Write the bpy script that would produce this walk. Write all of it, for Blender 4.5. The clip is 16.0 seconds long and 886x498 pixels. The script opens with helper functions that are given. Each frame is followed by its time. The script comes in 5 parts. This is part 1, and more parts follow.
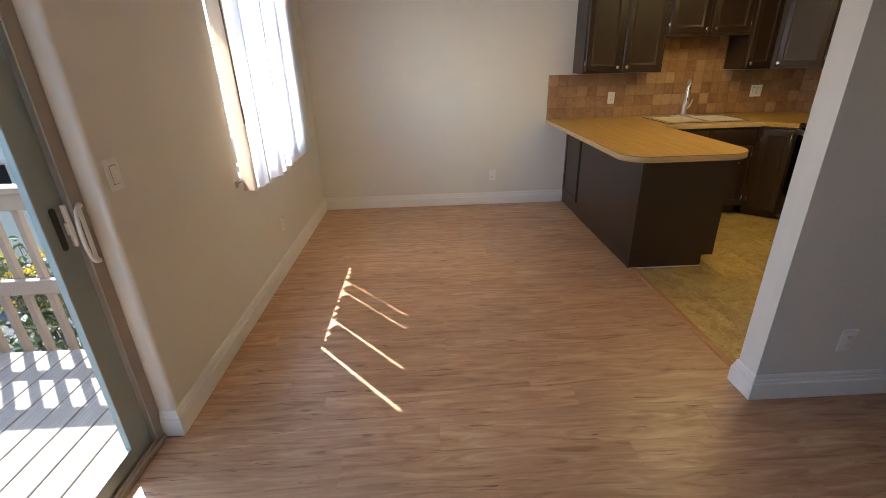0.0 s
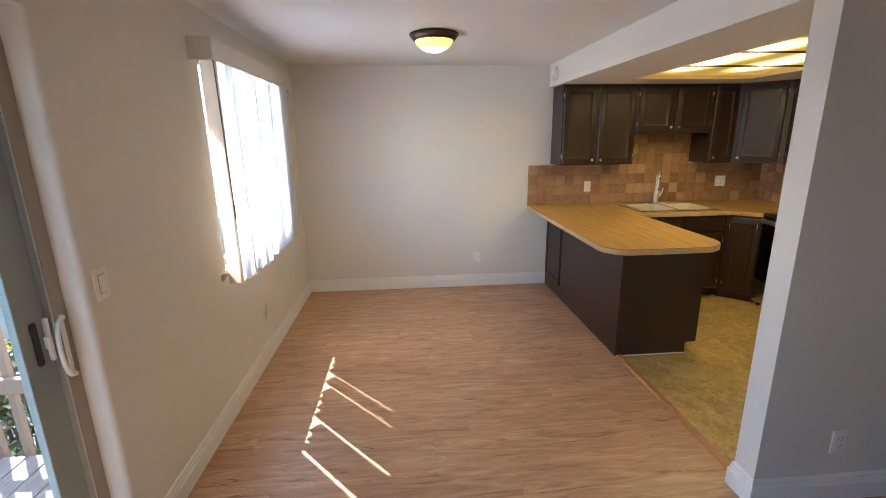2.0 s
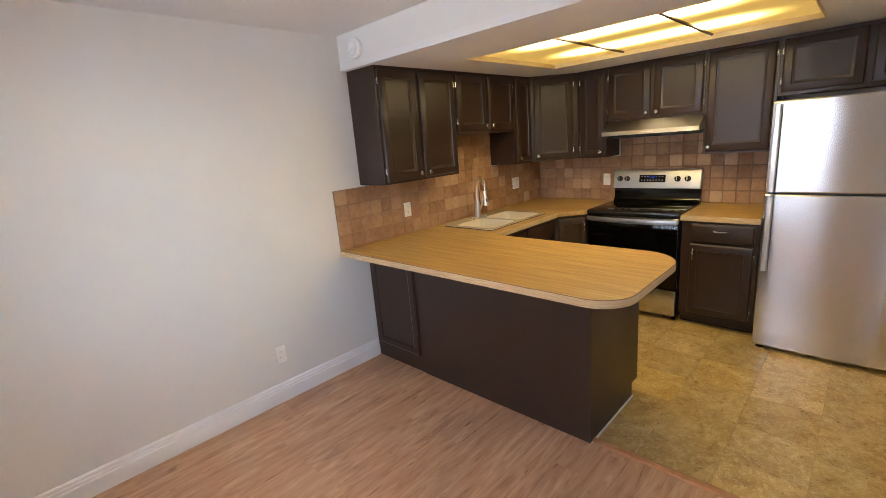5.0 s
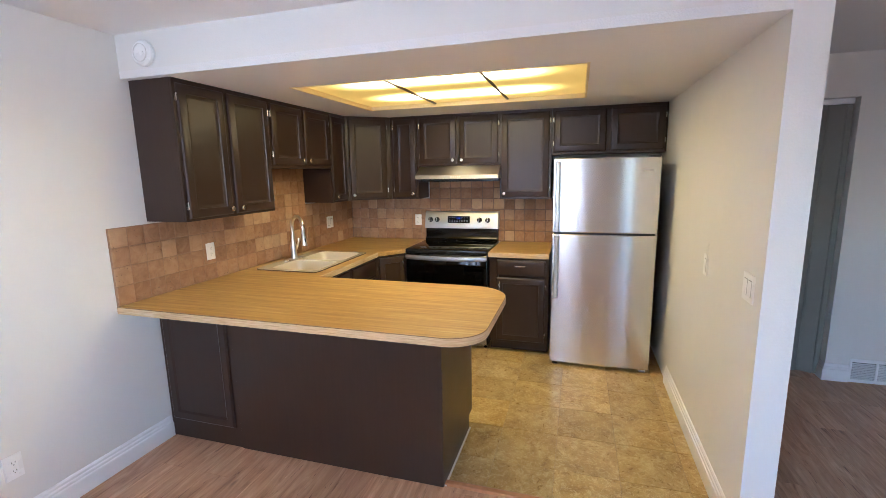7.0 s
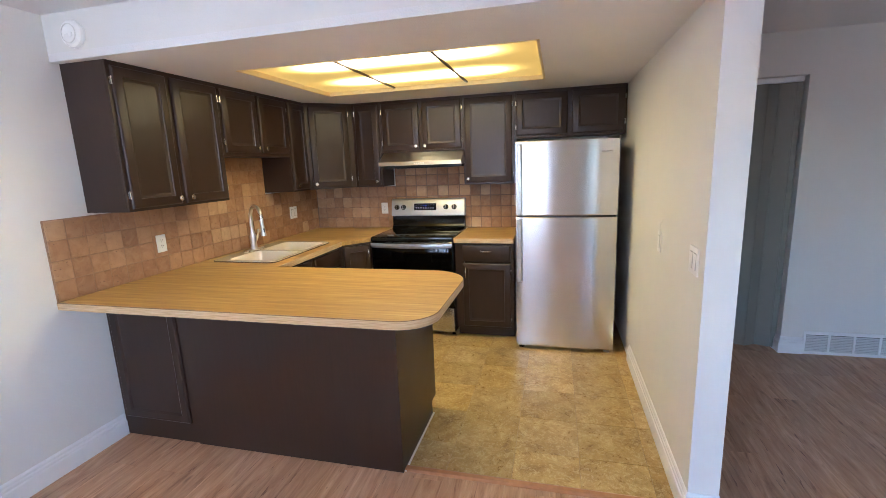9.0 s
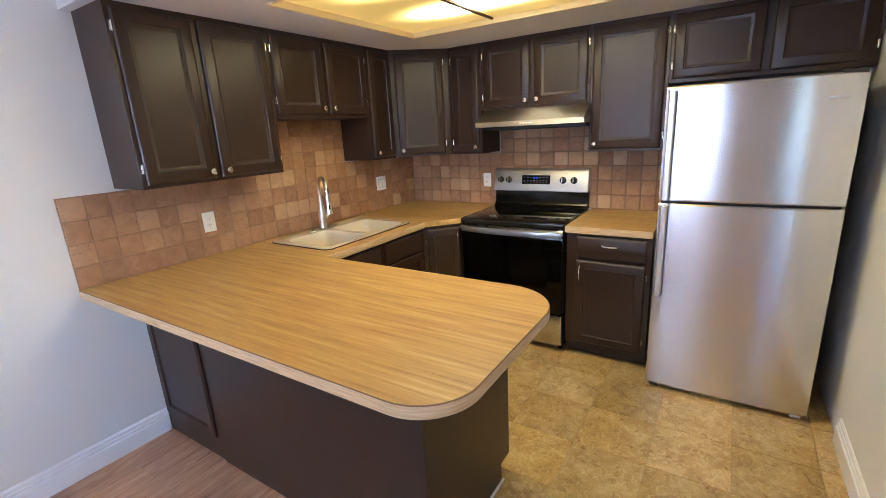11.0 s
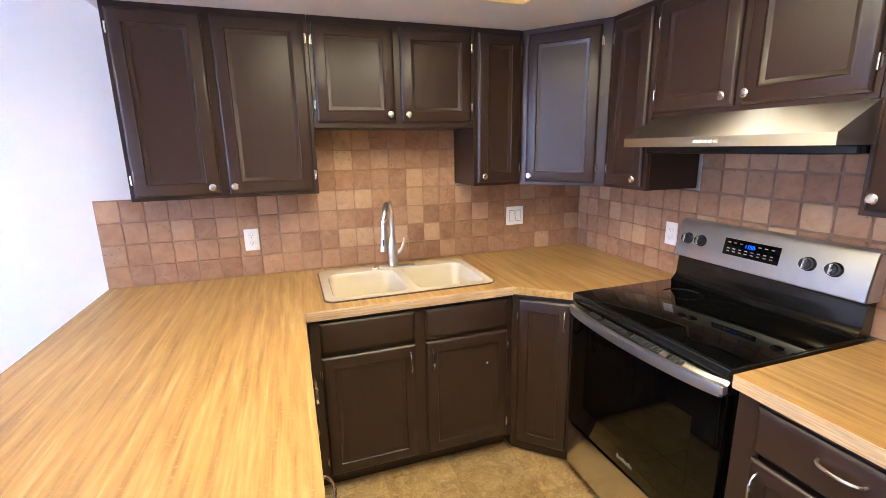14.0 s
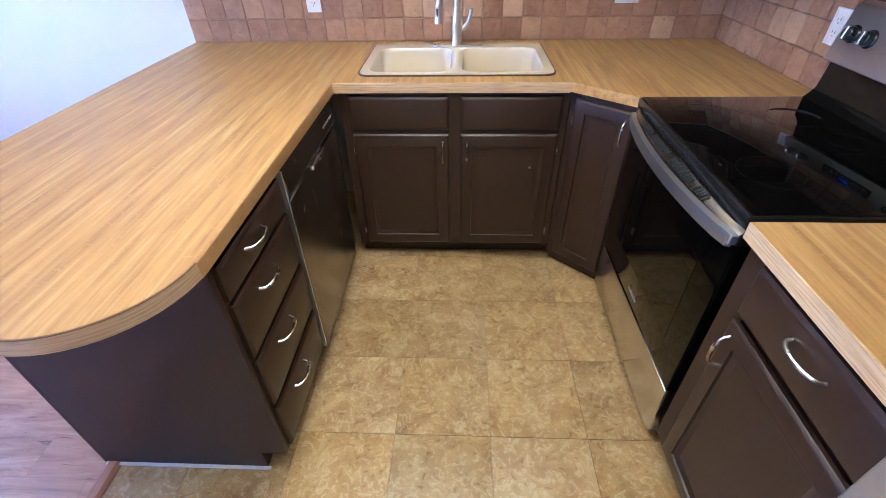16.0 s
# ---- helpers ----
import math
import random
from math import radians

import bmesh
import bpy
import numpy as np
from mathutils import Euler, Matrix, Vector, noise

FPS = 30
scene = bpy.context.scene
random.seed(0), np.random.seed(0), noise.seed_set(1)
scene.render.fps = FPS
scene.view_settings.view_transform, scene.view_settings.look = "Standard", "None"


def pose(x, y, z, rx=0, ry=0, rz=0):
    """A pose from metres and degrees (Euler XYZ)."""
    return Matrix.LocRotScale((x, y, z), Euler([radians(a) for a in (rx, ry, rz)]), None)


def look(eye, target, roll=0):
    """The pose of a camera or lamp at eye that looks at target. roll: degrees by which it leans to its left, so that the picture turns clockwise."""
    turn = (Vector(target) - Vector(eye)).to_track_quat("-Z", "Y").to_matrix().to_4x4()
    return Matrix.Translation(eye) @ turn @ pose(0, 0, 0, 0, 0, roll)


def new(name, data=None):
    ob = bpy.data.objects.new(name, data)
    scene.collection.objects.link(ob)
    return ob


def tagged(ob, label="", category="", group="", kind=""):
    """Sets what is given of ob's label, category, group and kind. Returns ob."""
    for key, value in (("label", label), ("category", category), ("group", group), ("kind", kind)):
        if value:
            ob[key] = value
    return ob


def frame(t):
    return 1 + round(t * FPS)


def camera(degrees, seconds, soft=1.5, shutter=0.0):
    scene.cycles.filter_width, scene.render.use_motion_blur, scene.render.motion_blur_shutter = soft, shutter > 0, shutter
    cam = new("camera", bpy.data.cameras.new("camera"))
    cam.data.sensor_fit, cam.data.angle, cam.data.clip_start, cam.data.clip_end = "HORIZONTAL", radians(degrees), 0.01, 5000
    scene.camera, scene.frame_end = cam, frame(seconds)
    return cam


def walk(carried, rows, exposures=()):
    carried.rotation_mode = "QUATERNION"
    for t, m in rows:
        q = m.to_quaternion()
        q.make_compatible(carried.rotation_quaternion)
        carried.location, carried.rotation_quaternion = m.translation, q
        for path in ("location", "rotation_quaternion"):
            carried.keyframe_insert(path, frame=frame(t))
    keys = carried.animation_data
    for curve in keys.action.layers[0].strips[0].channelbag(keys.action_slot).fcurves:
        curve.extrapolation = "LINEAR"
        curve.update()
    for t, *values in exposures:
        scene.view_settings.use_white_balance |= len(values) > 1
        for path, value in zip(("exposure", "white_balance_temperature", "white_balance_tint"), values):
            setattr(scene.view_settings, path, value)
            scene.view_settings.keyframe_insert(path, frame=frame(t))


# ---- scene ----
cam = camera(90.1, 16.0, 0.8)
PATH = [
    (0, (0.203, 0.234, 1.52), (0.264, 2.072, 0.735), -1.6),
    (0.5, (0.208, 0.211, 1.551), (0.363, 2.045, 0.768), -0.4),
    (1, (0.225, 0.203, 1.606), (0.387, 2.075, 0.919), -0.7),
    (1.5, (0.214, 0.213, 1.643), (0.361, 2.135, 1.108), -0.9),
    (2, (0.171, 0.264, 1.663), (0.326, 2.197, 1.172), -0.8),
    (2.5, (0.123, 0.425, 1.663), (0.275, 2.359, 1.175), -0.4),
    (3, (0.043, 0.805, 1.647), (0.173, 2.746, 1.181), -0.8),
    (3.5, (-0.057, 1.241, 1.616), (0.201, 3.171, 1.159), -0.3),
    (4, (-0.079, 1.656, 1.615), (0.492, 3.516, 1.152), -1.0),
    (4.5, (-0.119, 2.013, 1.633), (0.805, 3.724, 1.167), -1.4),
    (5, (-0.209, 2.331, 1.63), (1.175, 3.696, 1.157), -4.7),
    (5.2, (-0.192, 2.409, 1.612), (1.311, 3.641, 1.138), -3.9),
    (7.3, (-0.228, 2.645, 1.621), (1.663, 3.191, 1.265), -1.0),
    (7.4, (-0.222, 2.644, 1.629), (1.669, 3.184, 1.266), -1.0),
    (7.5, (-0.224, 2.641, 1.615), (1.671, 3.171, 1.259), -1.2),
    (8, (-0.211, 2.641, 1.603), (1.693, 3.127, 1.234), -2.1),
    (8.2, (-0.207, 2.613, 1.577), (1.698, 3.097, 1.208), -2.2),
    (10.3, (0.254, 2.482, 1.548), (2.061, 3.169, 1.035), -2.4),
    (10.5, (0.382, 2.481, 1.544), (2.146, 3.261, 1.015), -2.7),
    (11, (0.78, 2.525, 1.559), (2.396, 3.581, 1.037), -3.1),
    (11.5, (1.199, 2.453, 1.568), (2.448, 3.926, 1.048), -1.6),
    (12, (1.484, 2.493, 1.568), (2.296, 4.253, 1.072), -0.7),
    (12.5, (1.724, 2.551, 1.591), (2.411, 4.369, 1.121), -0.0),
    (13, (1.949, 2.547, 1.606), (2.581, 4.39, 1.156), -0.5),
    (13.5, (2.181, 2.522, 1.599), (2.799, 4.374, 1.166), -0.4),
    (14, (2.39, 2.554, 1.566), (3.018, 4.399, 1.12), -1.0),
    (14.5, (2.638, 2.639, 1.552), (3.215, 4.462, 0.966), 0.3),
    (15, (2.868, 2.602, 1.533), (3.075, 4.381, 0.644), 2.1),
    (15.2, (2.903, 2.584, 1.522), (2.956, 4.316, 0.524), 1.2),
    (15.5, (2.917, 2.568, 1.496), (2.847, 4.237, 0.396), -0.4),
    (16, (2.924, 2.564, 1.465), (2.846, 4.145, 0.242), -1.1),
]
EXPOSURES = [(0.0, 2.58, 5950, 10), (0.6, 2.7, 5900, 10), (2.0, 2.88, 5600, 9), (3.5, 2.9, 5600, 10), (4.5, 2.58, 5800, 12), (5.0, 3.12, 5520, 12), (7.5, 3.46, 4950, 12), (8.2, 3.46, 4950, 12), (10.5, 3.42, 4750, 13), (12.5, 3.42, 4920, 20), (13.5, 3.82, 4600, 20), (14.3, 4.18, 4350, 22), (15.0, 4.08, 3950, 23), (16.0, 3.87, 3900, 24)]
walk(cam, [(t, look(eye, target, roll)) for t, eye, target, roll in PATH], EXPOSURES)

# ---- daylight ----
SUN_TRAVEL = Vector((0.666 * 0.643, -0.746 * 0.643, -0.766))
world = bpy.data.worlds.new("sky")
scene.world = world
world.use_nodes = True
wn = world.node_tree.nodes
sky = wn.new("ShaderNodeTexSky")
sky.sky_type, sky.sun_disc = "NISHITA", False
sky.sun_elevation, sky.sun_rotation = radians(50), radians(-41.8)
wn["Background"].inputs["Strength"].default_value = 0.15
world.node_tree.links.new(sky.outputs[0], wn["Background"].inputs["Color"])
sun_data = bpy.data.lights.new("sun", "SUN")
sun_data.energy, sun_data.angle, sun_data.color = 3.4, radians(0.5), (1.0, 0.95, 0.87)
sun = new("sun", sun_data)
sun.matrix_world = look((0, 0, 0), SUN_TRAVEL)
# added fill lamp standing in for sky light, between the pane and the blinds
window_sky_fill = bpy.data.lights.new("window_sky_fill", "AREA")
window_sky_fill.shape, window_sky_fill.size, window_sky_fill.size_y = "RECTANGLE", 1.15, 1.22
window_sky_fill.energy, window_sky_fill.color, window_sky_fill.spread = 3.4, (0.97, 0.98, 1.0), radians(105)
new("window_sky_fill", window_sky_fill).matrix_world = look((-0.985, 3.605, 1.52), (0.0, 3.605, 1.52), 90)


# ---- materials ----
def shader(name, color=(0.5, 0.5, 0.5), rough=0.5, metal=0.0, **extra):
    m = bpy.data.materials.new(name)
    m.use_nodes = True
    b = m.node_tree.nodes["Principled BSDF"]
    b.inputs["Base Color"].default_value = (*color, 1)
    b.inputs["Roughness"].default_value = rough
    b.inputs["Metallic"].default_value = metal
    for k, v in extra.items():
        b.inputs[k.replace("_", " ")].default_value = v
    return m


class Nodes:
    """Small builder over a material's node tree."""

    def __init__(self, m):
        self.m, self.n, self.l = m, m.node_tree.nodes, m.node_tree.links
        self.b = self.n["Principled BSDF"]
        self.tc = self.n.new("ShaderNodeTexCoord")

    def put(self, value, socket):
        if isinstance(value, bpy.types.NodeSocket):
            self.l.new(value, socket)
        else:
            socket.default_value = value

    def coords(self, scale, per_piece=False, use="Object"):
        mp = self.n.new("ShaderNodeMapping")
        mp.inputs["Scale"].default_value = scale
        src = self.tc.outputs[use]
        if per_piece:
            info = self.n.new("ShaderNodeObjectInfo")
            mul = self.math("MULTIPLY", info.outputs["Random"], 97.0)
            add = self.n.new("ShaderNodeVectorMath")
            add.operation = "ADD"
            self.l.new(src, add.inputs[0])
            self.l.new(mul, add.inputs[1])
            src = add.outputs[0]
        self.l.new(src, mp.inputs["Vector"])
        return mp.outputs[0]

    def noise(self, vec, scale, detail=4.0, rough=0.55, distort=0.0):
        t = self.n.new("ShaderNodeTexNoise")
        t.inputs["Scale"].default_value, t.inputs["Detail"].default_value = scale, detail
        t.inputs["Roughness"].default_value, t.inputs["Distortion"].default_value = rough, distort
        self.l.new(vec, t.inputs["Vector"])
        return t.outputs["Fac"]

    def ramp(self, fac, *stops):
        r = self.n.new("ShaderNodeValToRGB")
        e = r.color_ramp.elements
        while len(e) < len(stops):
            e.new(0.5)
        for k, (p, c) in enumerate(stops):
            e[k].position = p
            e[k].color = (*c, 1) if not isinstance(c, float) else (c, c, c, 1)
        self.l.new(fac, r.inputs[0])
        return r.outputs[0]

    def mix(self, fac, a, b, mode="MIX"):
        x = self.n.new("ShaderNodeMix")
        x.data_type, x.blend_type = "RGBA", mode
        for v, k in ((fac, 0), (a, 6), (b, 7)):
            self.put((*v, 1) if isinstance(v, tuple) else v, x.inputs[k])
        return x.outputs[2]

    def math(self, op, a, b=0.0):
        x = self.n.new("ShaderNodeMath")
        x.operation = op
        self.put(a, x.inputs[0])
        self.put(b, x.inputs[1])
        return x.outputs[0]

    def random(self):
        return self.n.new("ShaderNodeObjectInfo").outputs["Random"]

    def bump(self, height, strength, distance=0.002):
        x = self.n.new("ShaderNodeBump")
        x.inputs["Strength"].default_value, x.inputs["Distance"].default_value = strength, distance
        self.l.new(height, x.inputs["Height"])
        self.l.new(x.outputs[0], self.b.inputs["Normal"])

    def color(self, c):
        self.put(c, self.b.inputs["Base Color"])

    def rough(self, r):
        self.put(r, self.b.inputs["Roughness"])


def painted_wall(name, color, bump=0.25):
    m = shader(name, color, 0.55)
    k = Nodes(m)
    v = k.coords((1, 1, 1))
    big = k.noise(v, 1.3, 3)
    k.color(k.mix(big, tuple(c * 0.965 for c in color), tuple(min(1, c * 1.02) for c in color)))
    fine = k.math("ADD", k.noise(v, 120, 3), k.noise(v, 9, 2))
    k.bump(fine, bump, 0.003)
    k.rough(k.ramp(k.noise(v, 5, 2), (0.3, 0.48), (0.7, 0.6)))
    return m


def speckled(name, color, rough=0.4, scale=30, spread=0.12, bump=0.1, metal=0.0):
    """Plain coloured surface with faint uneven tone and relief."""
    m = shader(name, color, rough, metal)
    k = Nodes(m)
    v = k.coords((1, 1, 1), True)
    n = k.noise(v, scale, 4)
    k.color(k.mix(n, tuple(c * (1 - spread) for c in color), tuple(min(1, c * (1 + spread)) for c in color)))
    k.rough(k.ramp(k.noise(v, scale * 0.4, 3), (0.3, rough * 0.88), (0.7, min(1.0, rough * 1.12))))
    if bump:
        k.bump(k.noise(v, scale * 4, 3), bump, 0.001)
    return m


WALL = painted_wall("wall_paint", (0.77, 0.75, 0.70))
CEIL = painted_wall("ceiling_paint", (0.80, 0.78, 0.75), 0.6)
TRIM = speckled("trim_paint", (0.85, 0.845, 0.83), 0.32, 14, 0.03, 0.06)
PLASTIC = speckled("white_plastic", (0.88, 0.87, 0.84), 0.3, 20, 0.02, 0.0)
GAPGREY = speckled("painted_gap_shade", (0.34, 0.33, 0.31), 0.5, 20, 0.02, 0.0)
SLOT = shader("dark_slot", (0.02, 0.02, 0.02), 0.5)


def cabinet_paint():
    base = (0.050, 0.034, 0.0265)
    m = shader("espresso_cabinet_paint", base, 0.36, 0.0, Specular_IOR_Level=0.40)
    k = Nodes(m)
    v = k.coords((1, 1, 1), True)
    streak = k.noise(k.coords((26, 26, 1.2), True), 3.0, 4)
    blot = k.noise(v, 3.0, 4)
    c = k.mix(streak, (0.027, 0.0147, 0.0102), (0.042, 0.0230, 0.0158))
    k.color(k.mix(k.math("MULTIPLY", blot, 0.3), c, (0.044, 0.0250, 0.0175)))
    k.rough(k.math("ADD", k.math("MULTIPLY", blot, 0.12), 0.27))
    k.bump(k.noise(k.coords((60, 60, 7), True), 3, 2), 0.06, 0.0006)
    return m


CAB = cabinet_paint()


def laminate():
    m = shader("bamboo_strip_laminate", (0.5, 0.28, 0.08), 0.33)
    k = Nodes(m)
    fine = k.noise(k.coords((27, 1.25, 27)), 2.0, 5, 0.6, 0.15)
    strips = k.noise(k.coords((19, 1.3, 19)), 1.6, 2)
    dash = k.noise(k.coords((75, 7, 75)), 1.5, 4, 0.6, 0.5)
    fleck = k.noise(k.coords((60, 130, 60)), 1.0, 2)
    c = k.ramp(fine, (0.31, (0.29, 0.150, 0.032)), (0.45, (0.40, 0.230, 0.052)), (0.56, (0.475, 0.290, 0.076)), (0.70, (0.57, 0.39, 0.150)))
    c = k.mix(k.ramp(strips, (0.46, 0.0), (0.68, 0.4)), c, (0.51, 0.31, 0.072))
    c = k.mix(k.ramp(dash, (0.56, 0.0), (0.72, 0.4)), c, (0.31, 0.17, 0.045))
    c = k.mix(k.math("MULTIPLY", k.ramp(fleck, (0.60, 0.0), (0.68, 0.5)), k.ramp(fine, (0.40, 1.0), (0.52, 0.0))), c, (0.52, 0.33, 0.14))
    k.color(c)
    k.rough(k.ramp(fine, (0.3, 0.38), (0.7, 0.48)))
    k.bump(fine, 0.05, 0.0005)
    return m


LAM = laminate()


def edge_wood():
    m = shader("pale_counter_edge", (0.55, 0.38, 0.2), 0.42)
    k = Nodes(m)
    n = k.noise(k.coords((5, 5, 120)), 2.0, 5)
    k.color(k.ramp(n, (0.3, (0.42, 0.27, 0.12)), (0.5, (0.58, 0.41, 0.215)), (0.75, (0.70, 0.54, 0.33))))
    return m


EDGE = edge_wood()
EDGE_JOINT = speckled("edge_joint_line", (0.17, 0.095, 0.04), 0.5, 60, 0.2, 0.0)
EDGE_GOLD = speckled("gold_laminate_edge", (0.44, 0.26, 0.08), 0.4, 60, 0.22, 0.05)


def plank_wood():
    m = shader("oak_plank", (0.3, 0.17, 0.1), 0.42)
    k = Nodes(m)
    r = k.random()
    warp = k.noise(k.coords((1.6, 7, 7), True), 2.0, 3)
    grain = k.noise(k.coords((1.2, 9.5, 8), True), 2.0, 7, 0.62, 1.6)
    fine = k.noise(k.coords((7, 260, 40), True), 2.0, 4, 0.6)
    c = k.ramp(grain, (0.30, (0.23, 0.115, 0.056)), (0.42, (0.39, 0.220, 0.117)), (0.56, (0.50, 0.305, 0.175)), (0.70, (0.61, 0.405, 0.25)))
    c = k.mix(k.ramp(warp, (0.35, 0.0), (0.7, 0.40)), c, (0.385, 0.215, 0.113))
    c = k.mix(k.math("MULTIPLY", fine, 0.2), c, (0.23, 0.115, 0.058))
    crack = k.noise(k.coords((4.2, 46, 10), True), 1.3, 4, 0.52, 1.2)
    patch = k.noise(k.coords((1.1, 3.0, 3), True), 1.6, 2)
    c = k.mix(k.math("MULTIPLY", k.ramp(crack, (0.63, 0.0), (0.68, 0.7)), k.ramp(patch, (0.42, 0.0), (0.56, 1.0))), c, (0.10, 0.034, 0.018))
    knot = k.n.new("ShaderNodeTexVoronoi")
    knot.inputs["Scale"].default_value = 1.0
    k.l.new(k.coords((2.1, 6.5, 3), True), knot.inputs["Vector"])
    c = k.mix(k.ramp(knot.outputs["Distance"], (0.03, 0.6), (0.085, 0.0)), c, (0.13, 0.065, 0.034))
    hsv = k.n.new("ShaderNodeHueSaturation")
    k.l.new(c, hsv.inputs["Color"])
    k.l.new(k.math("ADD", k.math("MULTIPLY", r, 0.20), 1.03), hsv.inputs["Value"])
    k.color(hsv.outputs[0])
    k.rough(k.ramp(grain, (0.3, 0.38), (0.75, 0.27)))
    k.bump(k.math("ADD", grain, k.math("MULTIPLY", fine, 0.5)), 0.14, 0.001)
    return m


PLANK = plank_wood()


def vinyl_tile():
    m = shader("stone_look_vinyl", (0.4, 0.3, 0.18), 0.4)
    k = Nodes(m)
    v = k.coords((1, 1, 1), True)
    a = k.noise(v, 7, 8, 0.68, 0.8)
    b = k.noise(v, 26, 6, 0.6, 1.6)
    c = k.ramp(a, (0.30, (0.28, 0.168, 0.046)), (0.44, (0.41, 0.268, 0.080)), (0.57, (0.50, 0.345, 0.120)), (0.70, (0.60, 0.45, 0.20)))
    c = k.mix(k.ramp(b, (0.54, 0.0), (0.60, 0.6), (0.66, 0.0)), c, (0.70, 0.58, 0.32))
    c = k.mix(k.ramp(b, (0.33, 0.6), (0.42, 0.0)), c, (0.29, 0.185, 0.08))
    curl = k.noise(v, 38, 3, 0.5, 3.2)
    c = k.mix(k.ramp(curl, (0.535, 0.0), (0.556, 0.22), (0.575, 0.0)), c, (0.34, 0.215, 0.095))
    c = k.mix(k.ramp(curl, (0.385, 0.0), (0.41, 0.38), (0.435, 0.0)), c, (0.76, 0.64, 0.40))
    hsv = k.n.new("ShaderNodeHueSaturation")
    k.l.new(c, hsv.inputs["Color"])
    k.l.new(k.math("ADD", k.math("MULTIPLY", k.random(), 0.26), 0.80), hsv.inputs["Value"])
    k.l.new(k.math("ADD", k.math("MULTIPLY", k.noise(v, 1.1, 2), 0.4), 0.82), hsv.inputs["Saturation"])
    k.color(hsv.outputs[0])
    k.rough(k.ramp(b, (0.3, 0.25), (0.7, 0.42)))
    k.bump(b, 0.12, 0.001)
    return m


VINYL = vinyl_tile()


def travertine():
    m = shader("tumbled_travertine", (0.4, 0.27, 0.19), 0.62)
    k = Nodes(m)
    v = k.coords((1, 1, 1), True)
    a = k.noise(v, 15, 6, 0.6, 1.2)
    c = k.ramp(a, (0.28, (0.19, 0.088, 0.040)), (0.5, (0.37, 0.205, 0.098)), (0.74, (0.52, 0.335, 0.175)))
    tone = k.ramp(k.random(), (0.0, (0.235, 0.115, 0.053)), (0.30, (0.32, 0.172, 0.083)), (0.70, (0.40, 0.228, 0.112)), (0.86, (0.48, 0.30, 0.155)), (1.0, (0.60, 0.415, 0.235)))
    c = k.mix(0.64, c, tone)
    pits = k.noise(v, 70, 3, 0.5)
    c = k.mix(k.ramp(pits, (0.66, 0.0), (0.72, 0.7)), c, (0.15, 0.085, 0.05))
    k.color(c)
    k.rough(k.ramp(a, (0.3, 0.68), (0.7, 0.5)))
    k.bump(k.math("SUBTRACT", a, k.ramp(pits, (0.62, 0.0), (0.72, 1.0))), 0.4, 0.002)
    return m


TRAV = travertine()
GROUT = speckled("brown_grout", (0.33, 0.205, 0.12), 0.85, 60, 0.2, 0.4)
GROUT_DARK = speckled("dark_brown_grout", (0.24, 0.155, 0.10), 0.9, 60, 0.2, 0.4)
SEAM = speckled("tile_seam", (0.34, 0.23, 0.11), 0.7, 40, 0.2, 0.1)
SUBFLOOR = speckled("plank_gap", (0.13, 0.07, 0.038), 0.8, 40, 0.2, 0.0)


def brushed_steel(name, color, along, rough=0.27):
    """along: the scale vector's long axis is the brushing direction."""
    m = shader(name, color, rough, 1.0)
    k = Nodes(m)
    n = k.noise(k.coords(along), 2.0, 4, 0.6)
    k.color(k.mix(n, tuple(c * 0.97 for c in color), tuple(min(1, c * 1.02) for c in color)))
    k.rough(k.ramp(n, (0.3, rough * 0.94), (0.7, rough * 1.06)))
    tan = k.n.new("ShaderNodeTangent")
    tan.direction_type, tan.axis = "RADIAL", "Z"
    k.l.new(tan.outputs[0], k.b.inputs["Tangent"])
    k.b.inputs["Anisotropic"].default_value, k.b.inputs["Anisotropic Rotation"].default_value = 0.8, 0.25
    return m


STEEL = brushed_steel("brushed_stainless", (0.68, 0.67, 0.66), (0.6, 0.6, 1500), 0.22)
STEEL_H = brushed_steel("brushed_stainless_hood", (0.66, 0.63, 0.56), (3, 3, 900), 0.5)
STEEL_D = brushed_steel("dark_stainless", (0.36, 0.34, 0.32), (300, 300, 2), 0.26)
NICKEL = speckled("satin_nickel", (0.74, 0.72, 0.68), 0.26, 40, 0.05, 0.0, 1.0)
CHROME = speckled("brushed_nickel_faucet", (0.70, 0.66, 0.60), 0.3, 30, 0.06, 0.0, 1.0)
BLACKGLOSS = speckled("gloss_black_enamel", (0.006, 0.006, 0.006), 0.10, 20, 0.1, 0.0)
SATIN = speckled("satin_steel", (0.54, 0.55, 0.57), 0.38, 25, 0.03, 0.0, 1.0)
BLACKGLASS = shader("black_glass", (0.002, 0.002, 0.002), 0.03, 0.0, Specular_IOR_Level=0.26)
BLACK = speckled("black_enamel", (0.012, 0.012, 0.012), 0.22, 30, 0.2, 0.0)
DARKGREY = speckled("dark_grey_metal", (0.05, 0.05, 0.052), 0.45, 30, 0.12, 0.05)
RINGINK = shader("burner_print", (0.022, 0.022, 0.022), 0.25)
CREAM = speckled("cream_sink_enamel", (0.68, 0.595, 0.445), 0.16, 9, 0.03, 0.0)
SINKTRIM = speckled("brown_sink_seal", (0.085, 0.045, 0.025), 0.4, 60, 0.2, 0.1)
BRONZE = speckled("oil_rubbed_bronze", (0.085, 0.052, 0.035), 0.4, 30, 0.2, 0.05, 0.6)
CAULK = speckled("white_caulk", (0.78, 0.77, 0.74), 0.5, 60, 0.06, 0.2)
VALANCE = speckled("off_white_vinyl", (0.74, 0.72, 0.68), 0.45, 10, 0.03, 0.0)
ALU = speckled("beige_aluminium", (0.40, 0.34, 0.275), 0.45, 25, 0.05, 0.0, 0.2)
